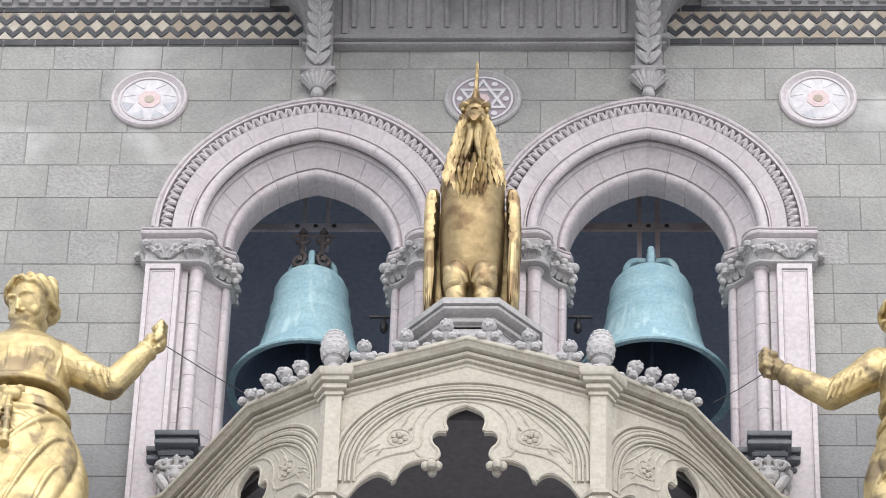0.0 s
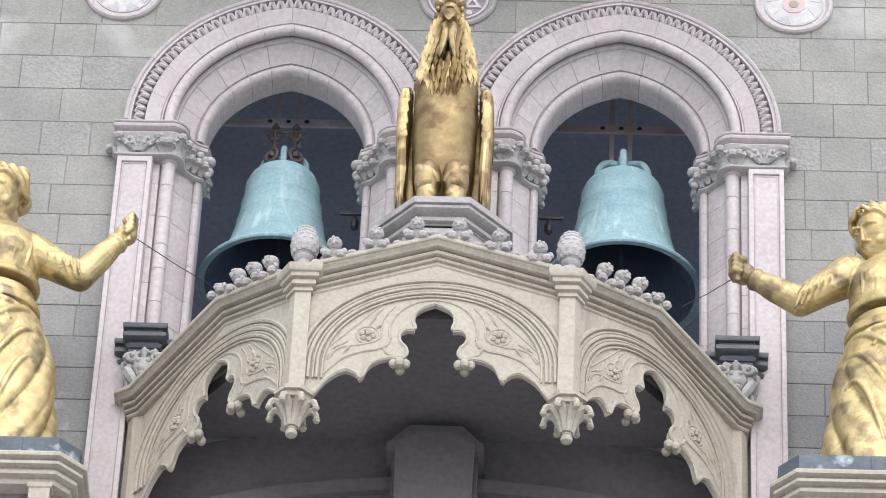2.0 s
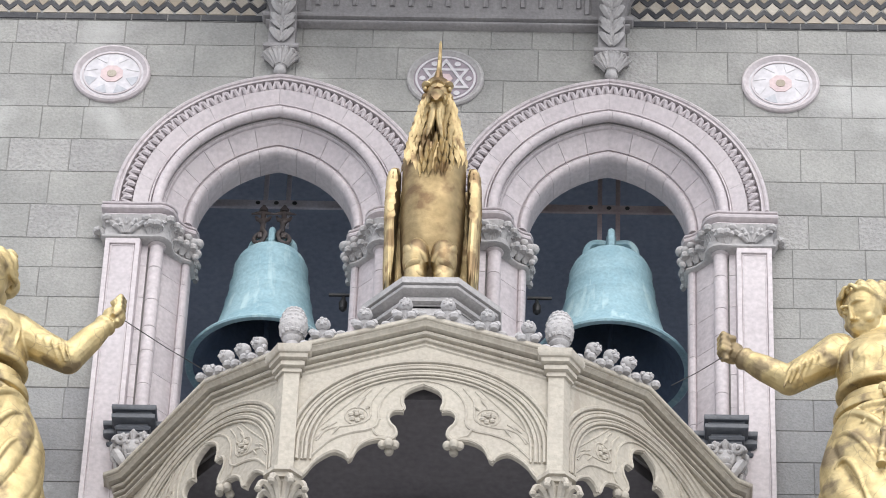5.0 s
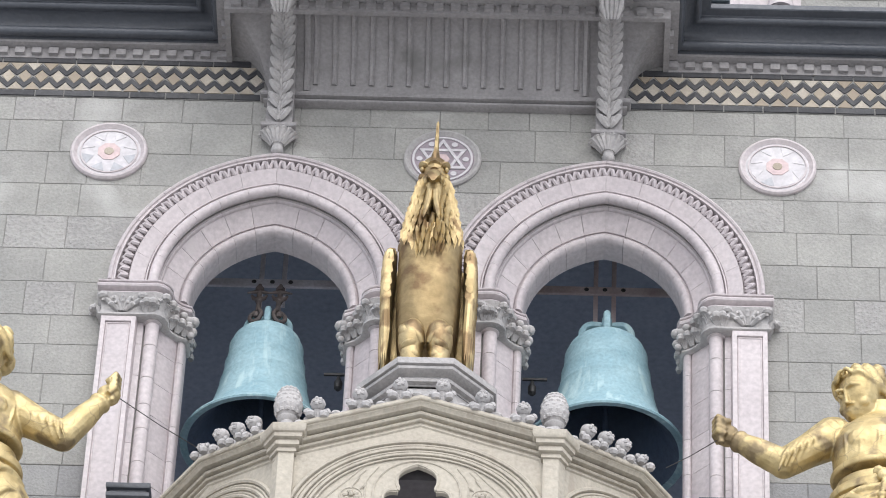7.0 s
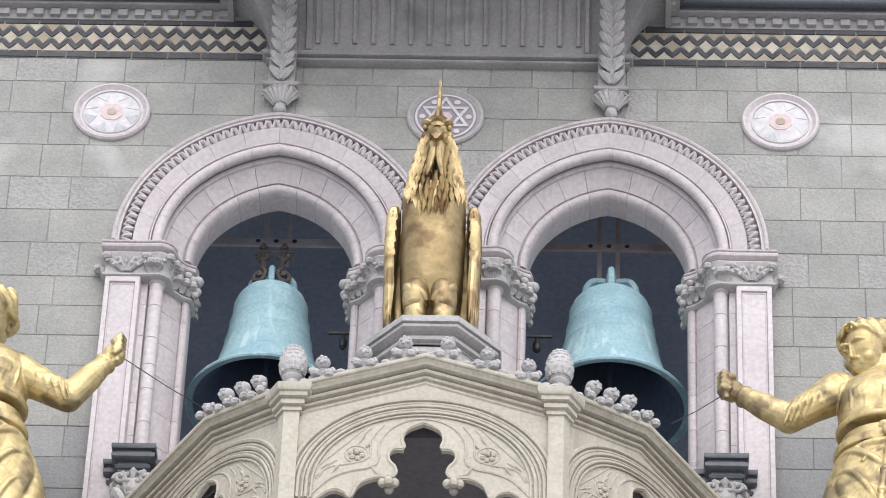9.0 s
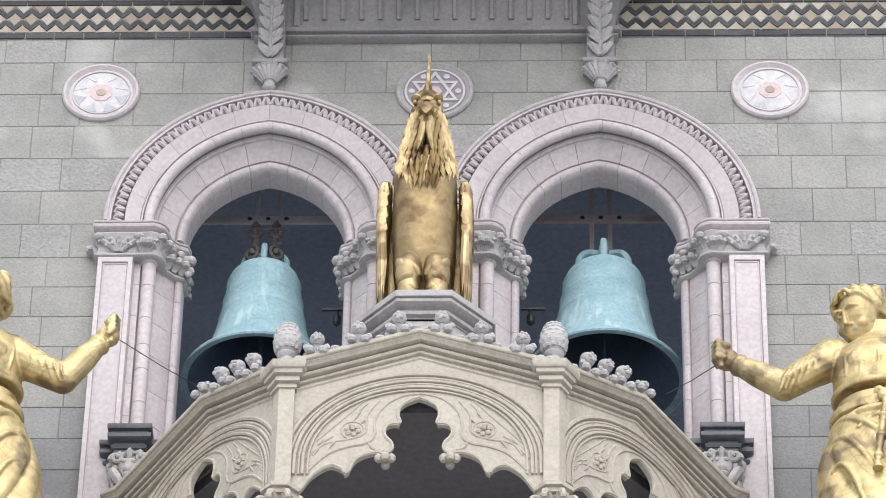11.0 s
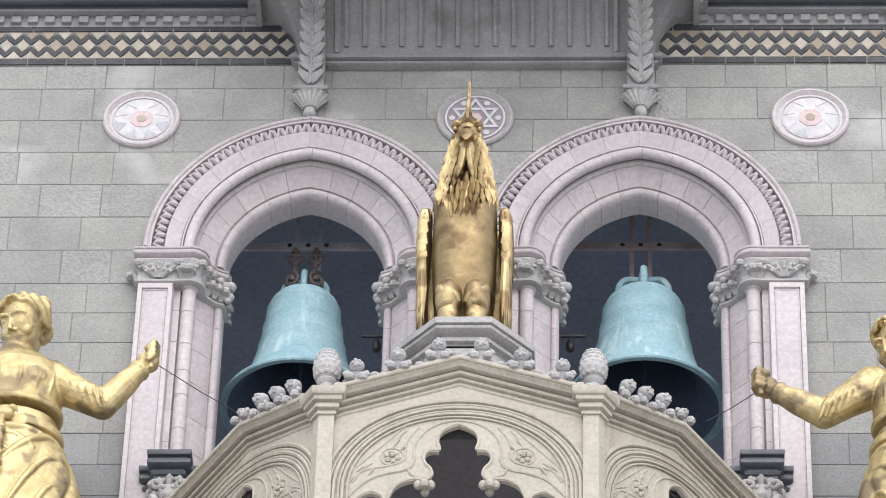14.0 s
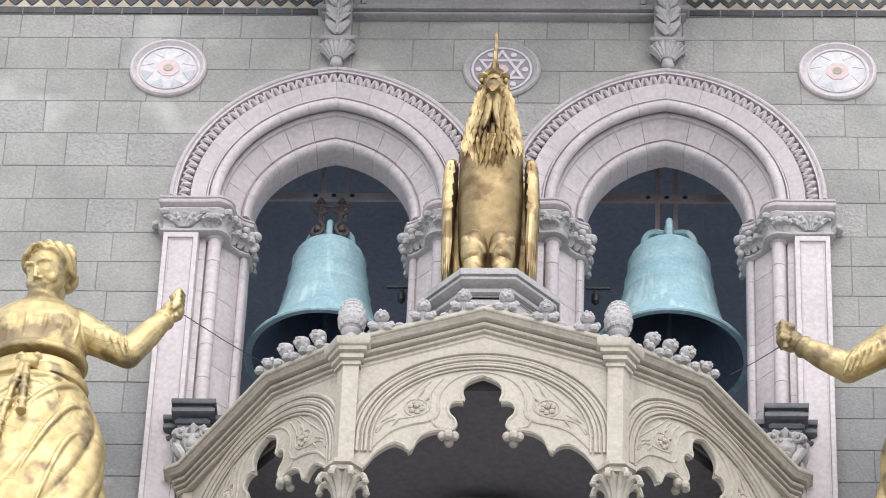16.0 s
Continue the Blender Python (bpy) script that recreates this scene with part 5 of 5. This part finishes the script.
for s in (-1, 1):
    ped = thing("pedestal", (s * 3.4, -0.7, 20.6), "stone pedestal with moulded cornice and blue-grey lead cover", "pedestal", "statue pedestals")
    half, cut = 0.75, 0.045
    cx = s * 3.42
    rt = [(cx - half, 0.0, 0), (cx - half, -1.34 + cut, 0), (cx - half + cut, -1.34, 0), (cx + half - cut, -1.34, 0), (cx + half, -1.34 + cut, 0), (cx + half, 0.0, 0)]
    part("lead_cover", Build().sweep([(x, y, 22.48) for x, y, _ in rt], [(-0.2, 0.075), (0.155, 0.075), (0.165, 0.085), (0.165, 0.235), (0.15, 0.25), (-0.2, 0.255)]).loft([[(cx + dx, y, z) for dx, y in ((-0.85, 0), (-0.85, -1.3), (-0.75, -1.42), (0.75, -1.42), (0.85, -1.3), (0.85, 0))] for z in (22.6, 22.728)]), LEAD, ped, "streaked lead cover")
    for k in range(5):
        x = cx - 0.5 + 0.25 * k
        part("lead_seam", Build().box(x - 0.008, x + 0.008, -1.512, -1.49, 22.57, 22.71), LEAD, ped)
    part("cornice", Build().sweep([(x, y, 22.48) for x, y, _ in rt], [(-0.1, 0.072), (0.215, 0.072), (0.225, 0.055), (0.222, 0.03), (0.18, 0.024), (0.165, 0.01), (0.20, -0.004), (0.20, -0.03), (0.145, -0.038), (0.14, -0.055), (0.165, -0.066), (0.16, -0.092), (0.11, -0.10), (0.105, -0.118), (0.125, -0.128), (0.11, -0.15), (-0.1, -0.16)]), CREAM, ped)
    # the shade below the cornice is put into the die's grey
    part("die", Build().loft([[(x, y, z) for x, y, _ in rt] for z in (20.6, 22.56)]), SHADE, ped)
    for d in (-0.66, 0.66):
        x = cx + d
        part("console", Build().box(x - 0.075, x + 0.075, -1.45, -1.34, 22.2, 22.36, 0.01).box(x - 0.06, x + 0.06, -1.41, -1.34, 20.8, 22.2, 0.008).box(x - 0.09, x + 0.09, -1.46, -1.34, 22.3, 22.36, 0.008), CREAM, ped)

for a, c2, nm in (((-2.335, -1.03, 25.06), (-1.76, 0.3, 25.66), 0), ((2.20, -1.05, 24.75), (1.86, 0.3, 25.62), 1)):
    m = along(a, c2, 0.5)
    solid("wire", Build().tube([a, (m[0], m[1], m[2] - 0.012), c2], 0.004, 6), WIRE, "thin steel wire drawn from the statue's fist", "wire", "bell wires")

# ---------------------------------------------------------------- inlaid frieze and cornice
frieze = thing("frieze", (0, 0, 29.24), "inlaid frieze of black and ivory zigzag stones", "frieze", kind="structure")
bed = Build().box(-4.8, -1.5, -0.012, 0.03, 29.245, 29.76).box(1.5, 4.8, -0.012, 0.03, 29.245, 29.76)
part("bed", bed, MORTAR, frieze)
tile_rng = random.Random(3)


def wall_poly(poly, y0=-0.02, y1=0.01):
    return Build().loft([[(x, y, z) for x, z in poly] for y in (y0, y1)])


PITCH = 0.1385
for s in (-1, 1):
    x = 1.52
    k = 0
    while x < 4.3:
        xa = s * x
        xb = s * (x + PITCH)
        xm = (xa + xb) / 2
        hh, t = 0.066, 0.056
        for zc, ph in ((29.405, 1), (29.545, 0)):
            for xx0, xx1, d0, d1 in ((xa, xm, ph, 1 - ph), (xm, xb, 1 - ph, ph)):
                p = [(xx0, zc - hh * 0.5 + hh * d0 - t / 2), (xx1, zc - hh * 0.5 + hh * d1 - t / 2), (xx1, zc - hh * 0.5 + hh * d1 + t / 2), (xx0, zc - hh * 0.5 + hh * d0 + t / 2)]
                part("black_stone", wall_poly(p, -0.022), BLACKTILE, frieze)
        part("ivory_stone", wall_poly([(xm + s * 0.008, 29.322), (xb, 29.322 + 0.088), (xb + s * (PITCH / 2 - 0.008), 29.322)]), WHITETILE, frieze)
        lz = 29.475
        part("ivory_stone", wall_poly([(xm - s * (PITCH / 2 - 0.016), lz), (xm, lz - 0.074), (xm + s * (PITCH / 2 - 0.016), lz), (xm, lz + 0.074)]), WHITETILE, frieze)
        part("ivory_stone", wall_poly([(xm + s * 0.008, 29.628), (xb, 29.628 - 0.086), (xb + s * (PITCH / 2 - 0.008), 29.628)]), WHITETILE, frieze)
        x += PITCH
        k += 1
    for z0, z1, off in ((29.25, 29.308, 0.0), (29.638, 29.70, 0.15)):
        x = 1.5 - off
        while x < 4.6:
            ln = tile_rng.uniform(0.24, 0.34)
            xa, xb = sorted((s * max(1.5, x + 0.006), s * (x + ln - 0.006)))
            if abs(xb) > 1.5 and xb - xa > 0.03:
                part("black_brick", wall_poly([(xa, z0), (xb, z0), (xb, z1), (xa, z1)], -0.024), BLACKTILE, frieze)
            x += ln

cornice_path = [(-4.8, 0.0), (-1.77, 0.0), (-1.77, -0.62), (-1.55, -0.62), (-1.55, -1.5), (1.55, -1.5), (1.55, -0.62), (1.77, -0.62), (1.77, 0.0), (4.8, 0.0)]
dentil_path = [(-4.8, 0.0), (-1.82, 0.0), (-1.82, -0.62), (1.82, -0.62), (1.82, 0.0), (4.8, 0.0)]
cor = thing("balcony_cornice", (0, 0, 29.75), "dark lava stone cornice that wraps round the balcony", "cornice", kind="structure")
cp = [(x, y, 29.685) for x, y in cornice_path]
part("bed_moulding", Build().sweep([(x, y, 29.685) for x, y in dentil_path], [(-0.015, 0.0), (0.03, 0.0), (0.035, 0.105), (0.105, 0.112), (0.105, 0.14), (-0.015, 0.14)]), BALCONY, cor)
section = [(-0.1, 0.141), (0.10, 0.141), (0.108, 0.155)] + [(0.158 + 0.044 * math.cos(math.radians(a)), 0.186 + 0.044 * math.sin(math.radians(a))) for a in range(200, 421, 20)]
section += [(0.168, 0.238), (0.176, 0.275), (0.20, 0.305), (0.24, 0.322), (0.272, 0.324)] + [(0.312 + 0.034 * math.cos(math.radians(a)), 0.338 + 0.034 * math.sin(math.radians(a))) for a in range(215, 411, 20)]
part("moulding", Build().sweep(cp, section + [(0.345, 0.366), (0.40, 0.368), (-0.1, 0.368)]), LAVA, cor)
part("top_slab", Build().sweep(cp, [(-0.1, 0.3685), (0.415, 0.3685), (0.424, 0.376), (0.424, 0.424), (0.412, 0.436), (-0.1, 0.436)]), LAVA, cor, "weathered pale edge of the cornice")
for (xa, ya), (xb, yb) in zip(dentil_path, dentil_path[1:]):
    a, b2 = Vector((xa, ya)), Vector((xb, yb))
    ln = (b2 - a).length
    d = (b2 - a).normalized()
    n = Vector((d.y, -d.x))
    cnt = max(1, round(ln / 0.142))
    for k in range(cnt):
        c = a + d * ln * (k + 0.5) / cnt + n * 0.03
        if min((k + 0.5) / cnt * ln, ln - (k + 0.5) / cnt * ln) < 0.085 and ln < 1.2:
            continue
        h = 0.04
        ring = [c + d * h + n * 0, c + d * h + n * 0.036, c - d * h + n * 0.036, c - d * h]
        part("dentil", Build().loft([[(p.x, p.y, z) for p in ring] for z in (29.71, 29.776)]), BALCONY, cor)

# balcony: slab with coffered soffit, fluted cove and consoles
bal = thing("balcony", (0, 0, 29.2), "grey carved stone balcony with a fluted cove and rosette soffit", "balcony")
slab = Build().box(-1.75, 1.75, -0.6, 0.0, 29.78, 30.1).box(-1.54, 1.54, -1.5, -0.6, 29.78, 30.1)
part("slab", slab, BALCONY, bal)


def cove(t):
    """Profile of the cove: how far out and how high at share t."""
    a = t * math.pi / 2
    return 0.56 * (1 - math.cos(a)) ** 0.9, 0.52 * math.sin(a) ** 0.9


part("foot_moulding", Build().sweep([(-1.48, 0, 29.2), (-1.48, -0.06, 29.2), (1.48, -0.06, 29.2), (1.48, 0, 29.2)], [(-0.05, -0.02), (0.012, -0.02), (0.03, -0.008), (0.03, 0.01), (0.008, 0.016), (0.008, 0.03), (0.05, 0.036), (0.062, 0.05), (0.062, 0.072), (0.03, 0.078), (0.018, 0.095), (-0.05, 0.095)]), BALCONY, bal)
cv = Build()
rows = []
for i in range(15):
    o, h = cove(i / 14)
    fl = 0.35 * (o / 0.56)
    rows.append([(-1.48 - fl, 0.0, 29.25 + h), (-1.48 - fl, -0.08 - o, 29.25 + h), (1.48 + fl, -0.08 - o, 29.25 + h), (1.48 + fl, 0.0, 29.25 + h)])
cv.loft(rows)
part("cove", cv, BALCONY, bal)
for k in range(15):
    x = -1.085 + 0.155 * k
    rib = []
    for i in range(1, 14):
        o, h = cove(0.06 + 0.86 * i / 13)
        rib.append((x, -0.085 - o, 29.245 + h))
    part("flute_rib", Build().tube(rib, 0.024, 6), BALCONY, bal)
for sx in (-1.16, 1.16):
    fr = Build().tube([(sx, -0.085 - cove(0.05 + 0.9 * i / 13)[0], 29.245 + cove(0.05 + 0.9 * i / 13)[1]) for i in range(14)], 0.03, 6)
    part("panel_border", fr, BALCONY, bal)
for s in (-1, 1):
    con = Build()
    x = s * 1.36
    line = []
    for i in range(12):
        o, h = cove(i / 11)
        line.append((-0.16 - o * 1.05, 29.02 + h * 1.35 + 0.02))
    hw = 0.11
    pts3 = [(0.0, 28.83), (-0.17, 28.83), (-0.175, 29.0)] + line + [(line[-1][0], 29.86), (0.0, 29.86)]
    con.loft([[(x + dx, y, z) for y, z in pts3] for dx in (-hw, hw)])
    part("console", con, BALCONY, bal)
    # acanthus on its face
    ac = Build()
    spine = [(-0.185, 28.86), (-0.19, 29.0)] + [(y - 0.015, z) for y, z in line]
    ac.tube([(x, y, z) for y, z in spine], 0.02, 6)
    part("leaf_stem", ac, GREYCARVED, bal, "weathered acanthus carving")
    for k in range(0, len(spine) - 1):
        y, z = spine[k]
        y2, z2 = spine[k + 1]
        out = Vector((0, y2 - y, z2 - z)).normalized()
        nrm3 = Vector((0, -out.z, out.y))
        for d in (-1, 1):
            for sc, sh_ in ((0.9, 0.0), (0.5, 0.035)):
                c = Vector((x, y, z)) + out * sh_
                lobe = [c + Vector((d * 0.008, 0, 0)), c + Vector((d * 0.045 * sc, 0, 0)) + out * 0.05 * sc + nrm3 * 0.02, c + Vector((d * 0.085 * sc, 0, 0)) + out * 0.12 * sc + nrm3 * 0.026, c + Vector((d * 0.108 * sc, 0, 0)) + out * 0.155 * sc + nrm3 * 0.008]
                part("acanthus_leaf", Build().blade(smooth_line([tuple(p) for p in lobe], 3), [q * sc ** 0.5 for q in (0.010, 0.018, 0.024, 0.029, 0.031, 0.031, 0.029, 0.024, 0.015, 0.004)], nrm3, 0.55), GREYCARVED, bal)
    hy = line[-1][0] - 0.06
    crest = Build().ball((x, hy, 29.65), (0.085, 0.075, 0.095), 16)
    for q in (-0.07, -0.036, 0.0, 0.036, 0.07):
        crest.blade(smooth_line([(x + q * 0.7, hy + 0.0, 29.50), (x + q * 1.15, hy - 0.065, 29.60), (x + q * 1.1, hy - 0.07, 29.69), (x + q * 0.4, hy - 0.01, 29.755)], 3), [0.008, 0.013, 0.017, 0.019, 0.02, 0.02, 0.019, 0.016, 0.012, 0.005], (q * 5, -1, 0), 0.6)
    part("scroll", crest, CARVED, bal, "pale curled leaf at the head of the console")
    part("console_foot", Build().box(x - 0.145, x + 0.145, -0.20, 0.0, 28.79, 28.835, 0.008), BALCONY, bal)
    dr = Build().lathe([(0.012, -0.11), (0.05, -0.09), (0.055, -0.06), (0.04, -0.03), (0.05, 0.0), (0.085, 0.07), (0.11, 0.125)], (x, -0.09, 28.665), 16)
    dr.ball((x, -0.10, 28.60), (0.052, 0.052, 0.05), 16)
    part("pendant", dr, CARVED, bal, "weathered leafy pendant")
    for k in range(9):
        a = math.pi + math.pi * k / 8
        d = Vector((math.cos(a), math.sin(a)))
        blade = Build().tube([(x + d.x * 0.045, -0.09 + d.y * 0.045, 28.66), (x + d.x * 0.085, -0.09 + d.y * 0.085, 28.73), (x + d.x * 0.14, -0.09 + d.y * 0.11, 28.785), (x + d.x * 0.155, -0.09 + d.y * 0.125, 28.76)], [0.015, 0.026, 0.026, 0.016], 6)
        part("pendant_leaf", blade, CARVED, bal)
    part("bracket_band", Build().box(x - 0.14, x + 0.14, -1.5, -0.92, 29.70, 29.80, 0.01), BALCONY, bal)
sf = Build()
for y0, y1 in ((-0.92, -0.89), (-1.55, -1.52)):
    sf.box(-1.15, 1.15, y0, y1, 29.77, 29.80, 0.005)
part("coffer_border", sf, BALCONY, bal)
for k in range(4):
    cx, cy = -0.81 + 0.54 * k, -1.12
    ro = part("rosette", Build().lathe([(0.01, -0.055), (0.03, -0.046), (0.038, -0.024), (0.05, -0.012), (0.06, 0.0)], (cx, cy, 29.775), 14), BALCONY, bal)
    n = 14 if k in (0, 3) else 7
    for i in range(n):
        a = 2 * math.pi * i / n
        d = Vector((math.cos(a), math.sin(a), 0))
        c = Vector((cx, cy, 29.765))
        way = [c + d * 0.04, c + d * 0.085 - Vector((0, 0, 0.018)), c + d * 0.125 - Vector((0, 0, 0.012)), c + d * 0.142 + Vector((0, 0, 0.006))]
        part("petal", Build().blade(way, [0.014, 0.026, 0.03, 0.012] if n == 14 else [0.018, 0.04, 0.056, 0.03], (0, 0, -1), 0.5), BALCONY, ro)

# ---------------------------------------------------------------- storey above the cornice
for s in (-1, 1):
    up = thing("upper_pilaster", (s * 2.6, 0, 30.1), "pale pink marble pilaster with a slim colonnette", "pilaster", "pilasters of the upper storey")
    xa, xb = sorted((s * 2.27, s * 2.97))
    b = Build().box(xa, xb, -0.06, 0.03, 30.15, TOP)
    for q in (0.2, 0.46, 0.58):
        xx = s * (2.27 + q)
        b.box(xx - 0.02, xx + 0.02, -0.085, -0.055, 30.15, TOP, 0.005)
    part("shaft", b, PINK, up)
    part("colonnette", Build().lathe([(0.12, 0), (0.12, 0.05), (0.105, 0.06), (0.11, 0.09), (0.105, 0.115), (0.085, 0.13), (0.09, 0.15), (0.075, 0.165), (0.07, 1.4)], (s * 2.79, -0.13, 30.33), 18), PINK, up)
    # a thin black panel on the wall stands for the window's darkness
    xa, xb = sorted((s * 2.0, s * 2.268))
    solid("window_dark", Build().box(xa, xb, -0.02, 0.03, 30.15, TOP), BLACK, "flat black panel for the dark of the upper storey's window opening", "window", kind="structure")
    lamp = thing("floodlight", (s * 2.25, -0.22, 30.18), "small dark floodlight standing on the cornice", "floodlight", "floodlights")
    x = s * 2.24
    part("housing", Build().loft([[(x + dx, y, z) for dx, y in ((-0.11, -0.435), (0.11, -0.435), (0.09, -0.2), (-0.09, -0.2))] for z in (30.14, 30.26)]), LEAD, lamp)
    part("visor", Build().box(x - 0.12, x + 0.12, -0.45, -0.2, 30.262, 30.275, 0.004), IRON, lamp)
    part("glass", Build().ball((x - s * 0.03, -0.437, 30.19), (0.022, 0.012, 0.022), 12), GLASS, lamp)
    part("stand", Build().box(x - 0.03, x + 0.03, -0.34, -0.28, 30.118, 30.142), IRON, lamp)

for xc, d in ((-XC, 1), (XC, -1)):
    lm = thing("belfry_lamp", (xc + d * 0.52, 0.8, 26.8), "small black lamp on an arm inside the window", "lamp", "belfry lamps")
    x1 = xc + d * 0.64
    part("arm", Build().box(min(x1, x1 - d * 0.2), max(x1, x1 - d * 0.2), 0.78, 0.80, 26.93, 26.95), BLACK, lm)
    part("lantern", Build().lathe([(0.015, 0.02), (0.032, 0.04), (0.036, 0.1), (0.022, 0.13), (0.01, 0.18)], (x1 - d * 0.08, 0.8, 26.76), 12), BLACK, lm)

# ---------------------------------------------------------------- ashlar courses of the front wall
def half_width(z):
    dz = z - ZS
    if dz <= 0:
        return 1.28
    return math.sqrt(max(0.0, 1.43 ** 2 - dz * dz)) - CC


levels = [29.245, 28.975]
while levels[-1] > 21.0:
    levels.append(levels[-1] - (0.3625 if levels[-1] > 26.9 else 0.3135))
stone_rng = random.Random(21)


def ashlar(x0a, x1a, x0b, x1b, z0, z1, hammered):
    """One block: x0a to x1a along its foot, x0b to x1b along its head, with eased edges."""
    g, e = 0.0016, 0.0035
    rough = stone_rng.uniform(-0.002, 0.002)
    lo, hi = z0 + g, z1 - g
    b = Build()
    outer = [(x0a + g, lo), (x1a - g, lo), (x1b - g, hi), (x0b + g, hi)]
    inner_ = [(x0a + g + e, lo + e), (x1a - g - e, lo + e), (x1b - g - e, hi - e), (x0b + g + e, hi - e)]
    b.loft([[(x, 0.03, z) for x, z in outer], [(x, -0.002 + rough, z) for x, z in outer], [(x, -0.008 + rough, z) for x, z in inner_]])
    mat = LOWSTONE if z1 < 25.45 else (ROUGH if hammered else STONE)
    part("block", b, mat, wall_front, "", 20)


for r, (z1, z0) in enumerate(zip(levels, levels[1:])):
    if z0 < 21.2:
        break
    spans = []
    if z1 <= ZS:
        spans = [(-4.6, -4.6, -XC - 1.28, -XC - 1.28), (XC + 1.28, XC + 1.28, 4.6, 4.6)]
    else:
        a0, a1 = half_width(max(z0, ZS)), half_width(z1)
        apex = ZS + math.sqrt(1.43 ** 2 - CC ** 2)
        if z1 >= apex:
            a1 = 0.0 if z0 < apex else -1
        if z0 >= apex:
            spans = [(-4.6, -4.6, 4.6, 4.6)]
        else:
            spans = [(-4.6, -4.6, -XC - a0, -XC - a1), (-XC + a0, -XC + a1, XC - a0, XC - a1), (XC + a0, XC + a1, 4.6, 4.6)]
    for sa, sb, ea, eb in spans:
        if z0 < ZS < z1:
            sa = min(sa, sb) if sa < 0 else sa
        cuts = []
        x = -4.6 + stone_rng.uniform(0.0, 0.5)
        while x < 4.6:
            cuts.append(x)
            x += stone_rng.choice((0.34, 0.40, 0.44, 0.50, 0.58))
        lo_, hi_ = max(sa, sb), min(ea, eb)
        inside = [c for c in cuts if lo_ + 0.16 < c < hi_ - 0.16]
        xs = [(sa, sb)] + [(c, c) for c in inside] + [(ea, eb)]
        for p, q in zip(xs, xs[1:]):
            if q[0] - p[0] < 0.03 and q[1] - p[1] < 0.03:
                continue
            ashlar(p[0], max(q[0], p[0] + 0.02), p[1], max(q[1], p[1] + 0.02), z0, z1, stone_rng.random() < 0.1)
for z0, z1 in ((30.15, 30.62), (30.62, 30.95), (30.95, 31.3)):
    for s in (-1, 1):
        x = 2.97
        while x < 4.5:
            ln = stone_rng.choice((0.5, 0.66, 0.74))
            xa, xb = sorted((s * x, s * min(4.6, x + ln)))
            ashlar(xa, xb, xa, xb, z0, z1, False)
            x += ln
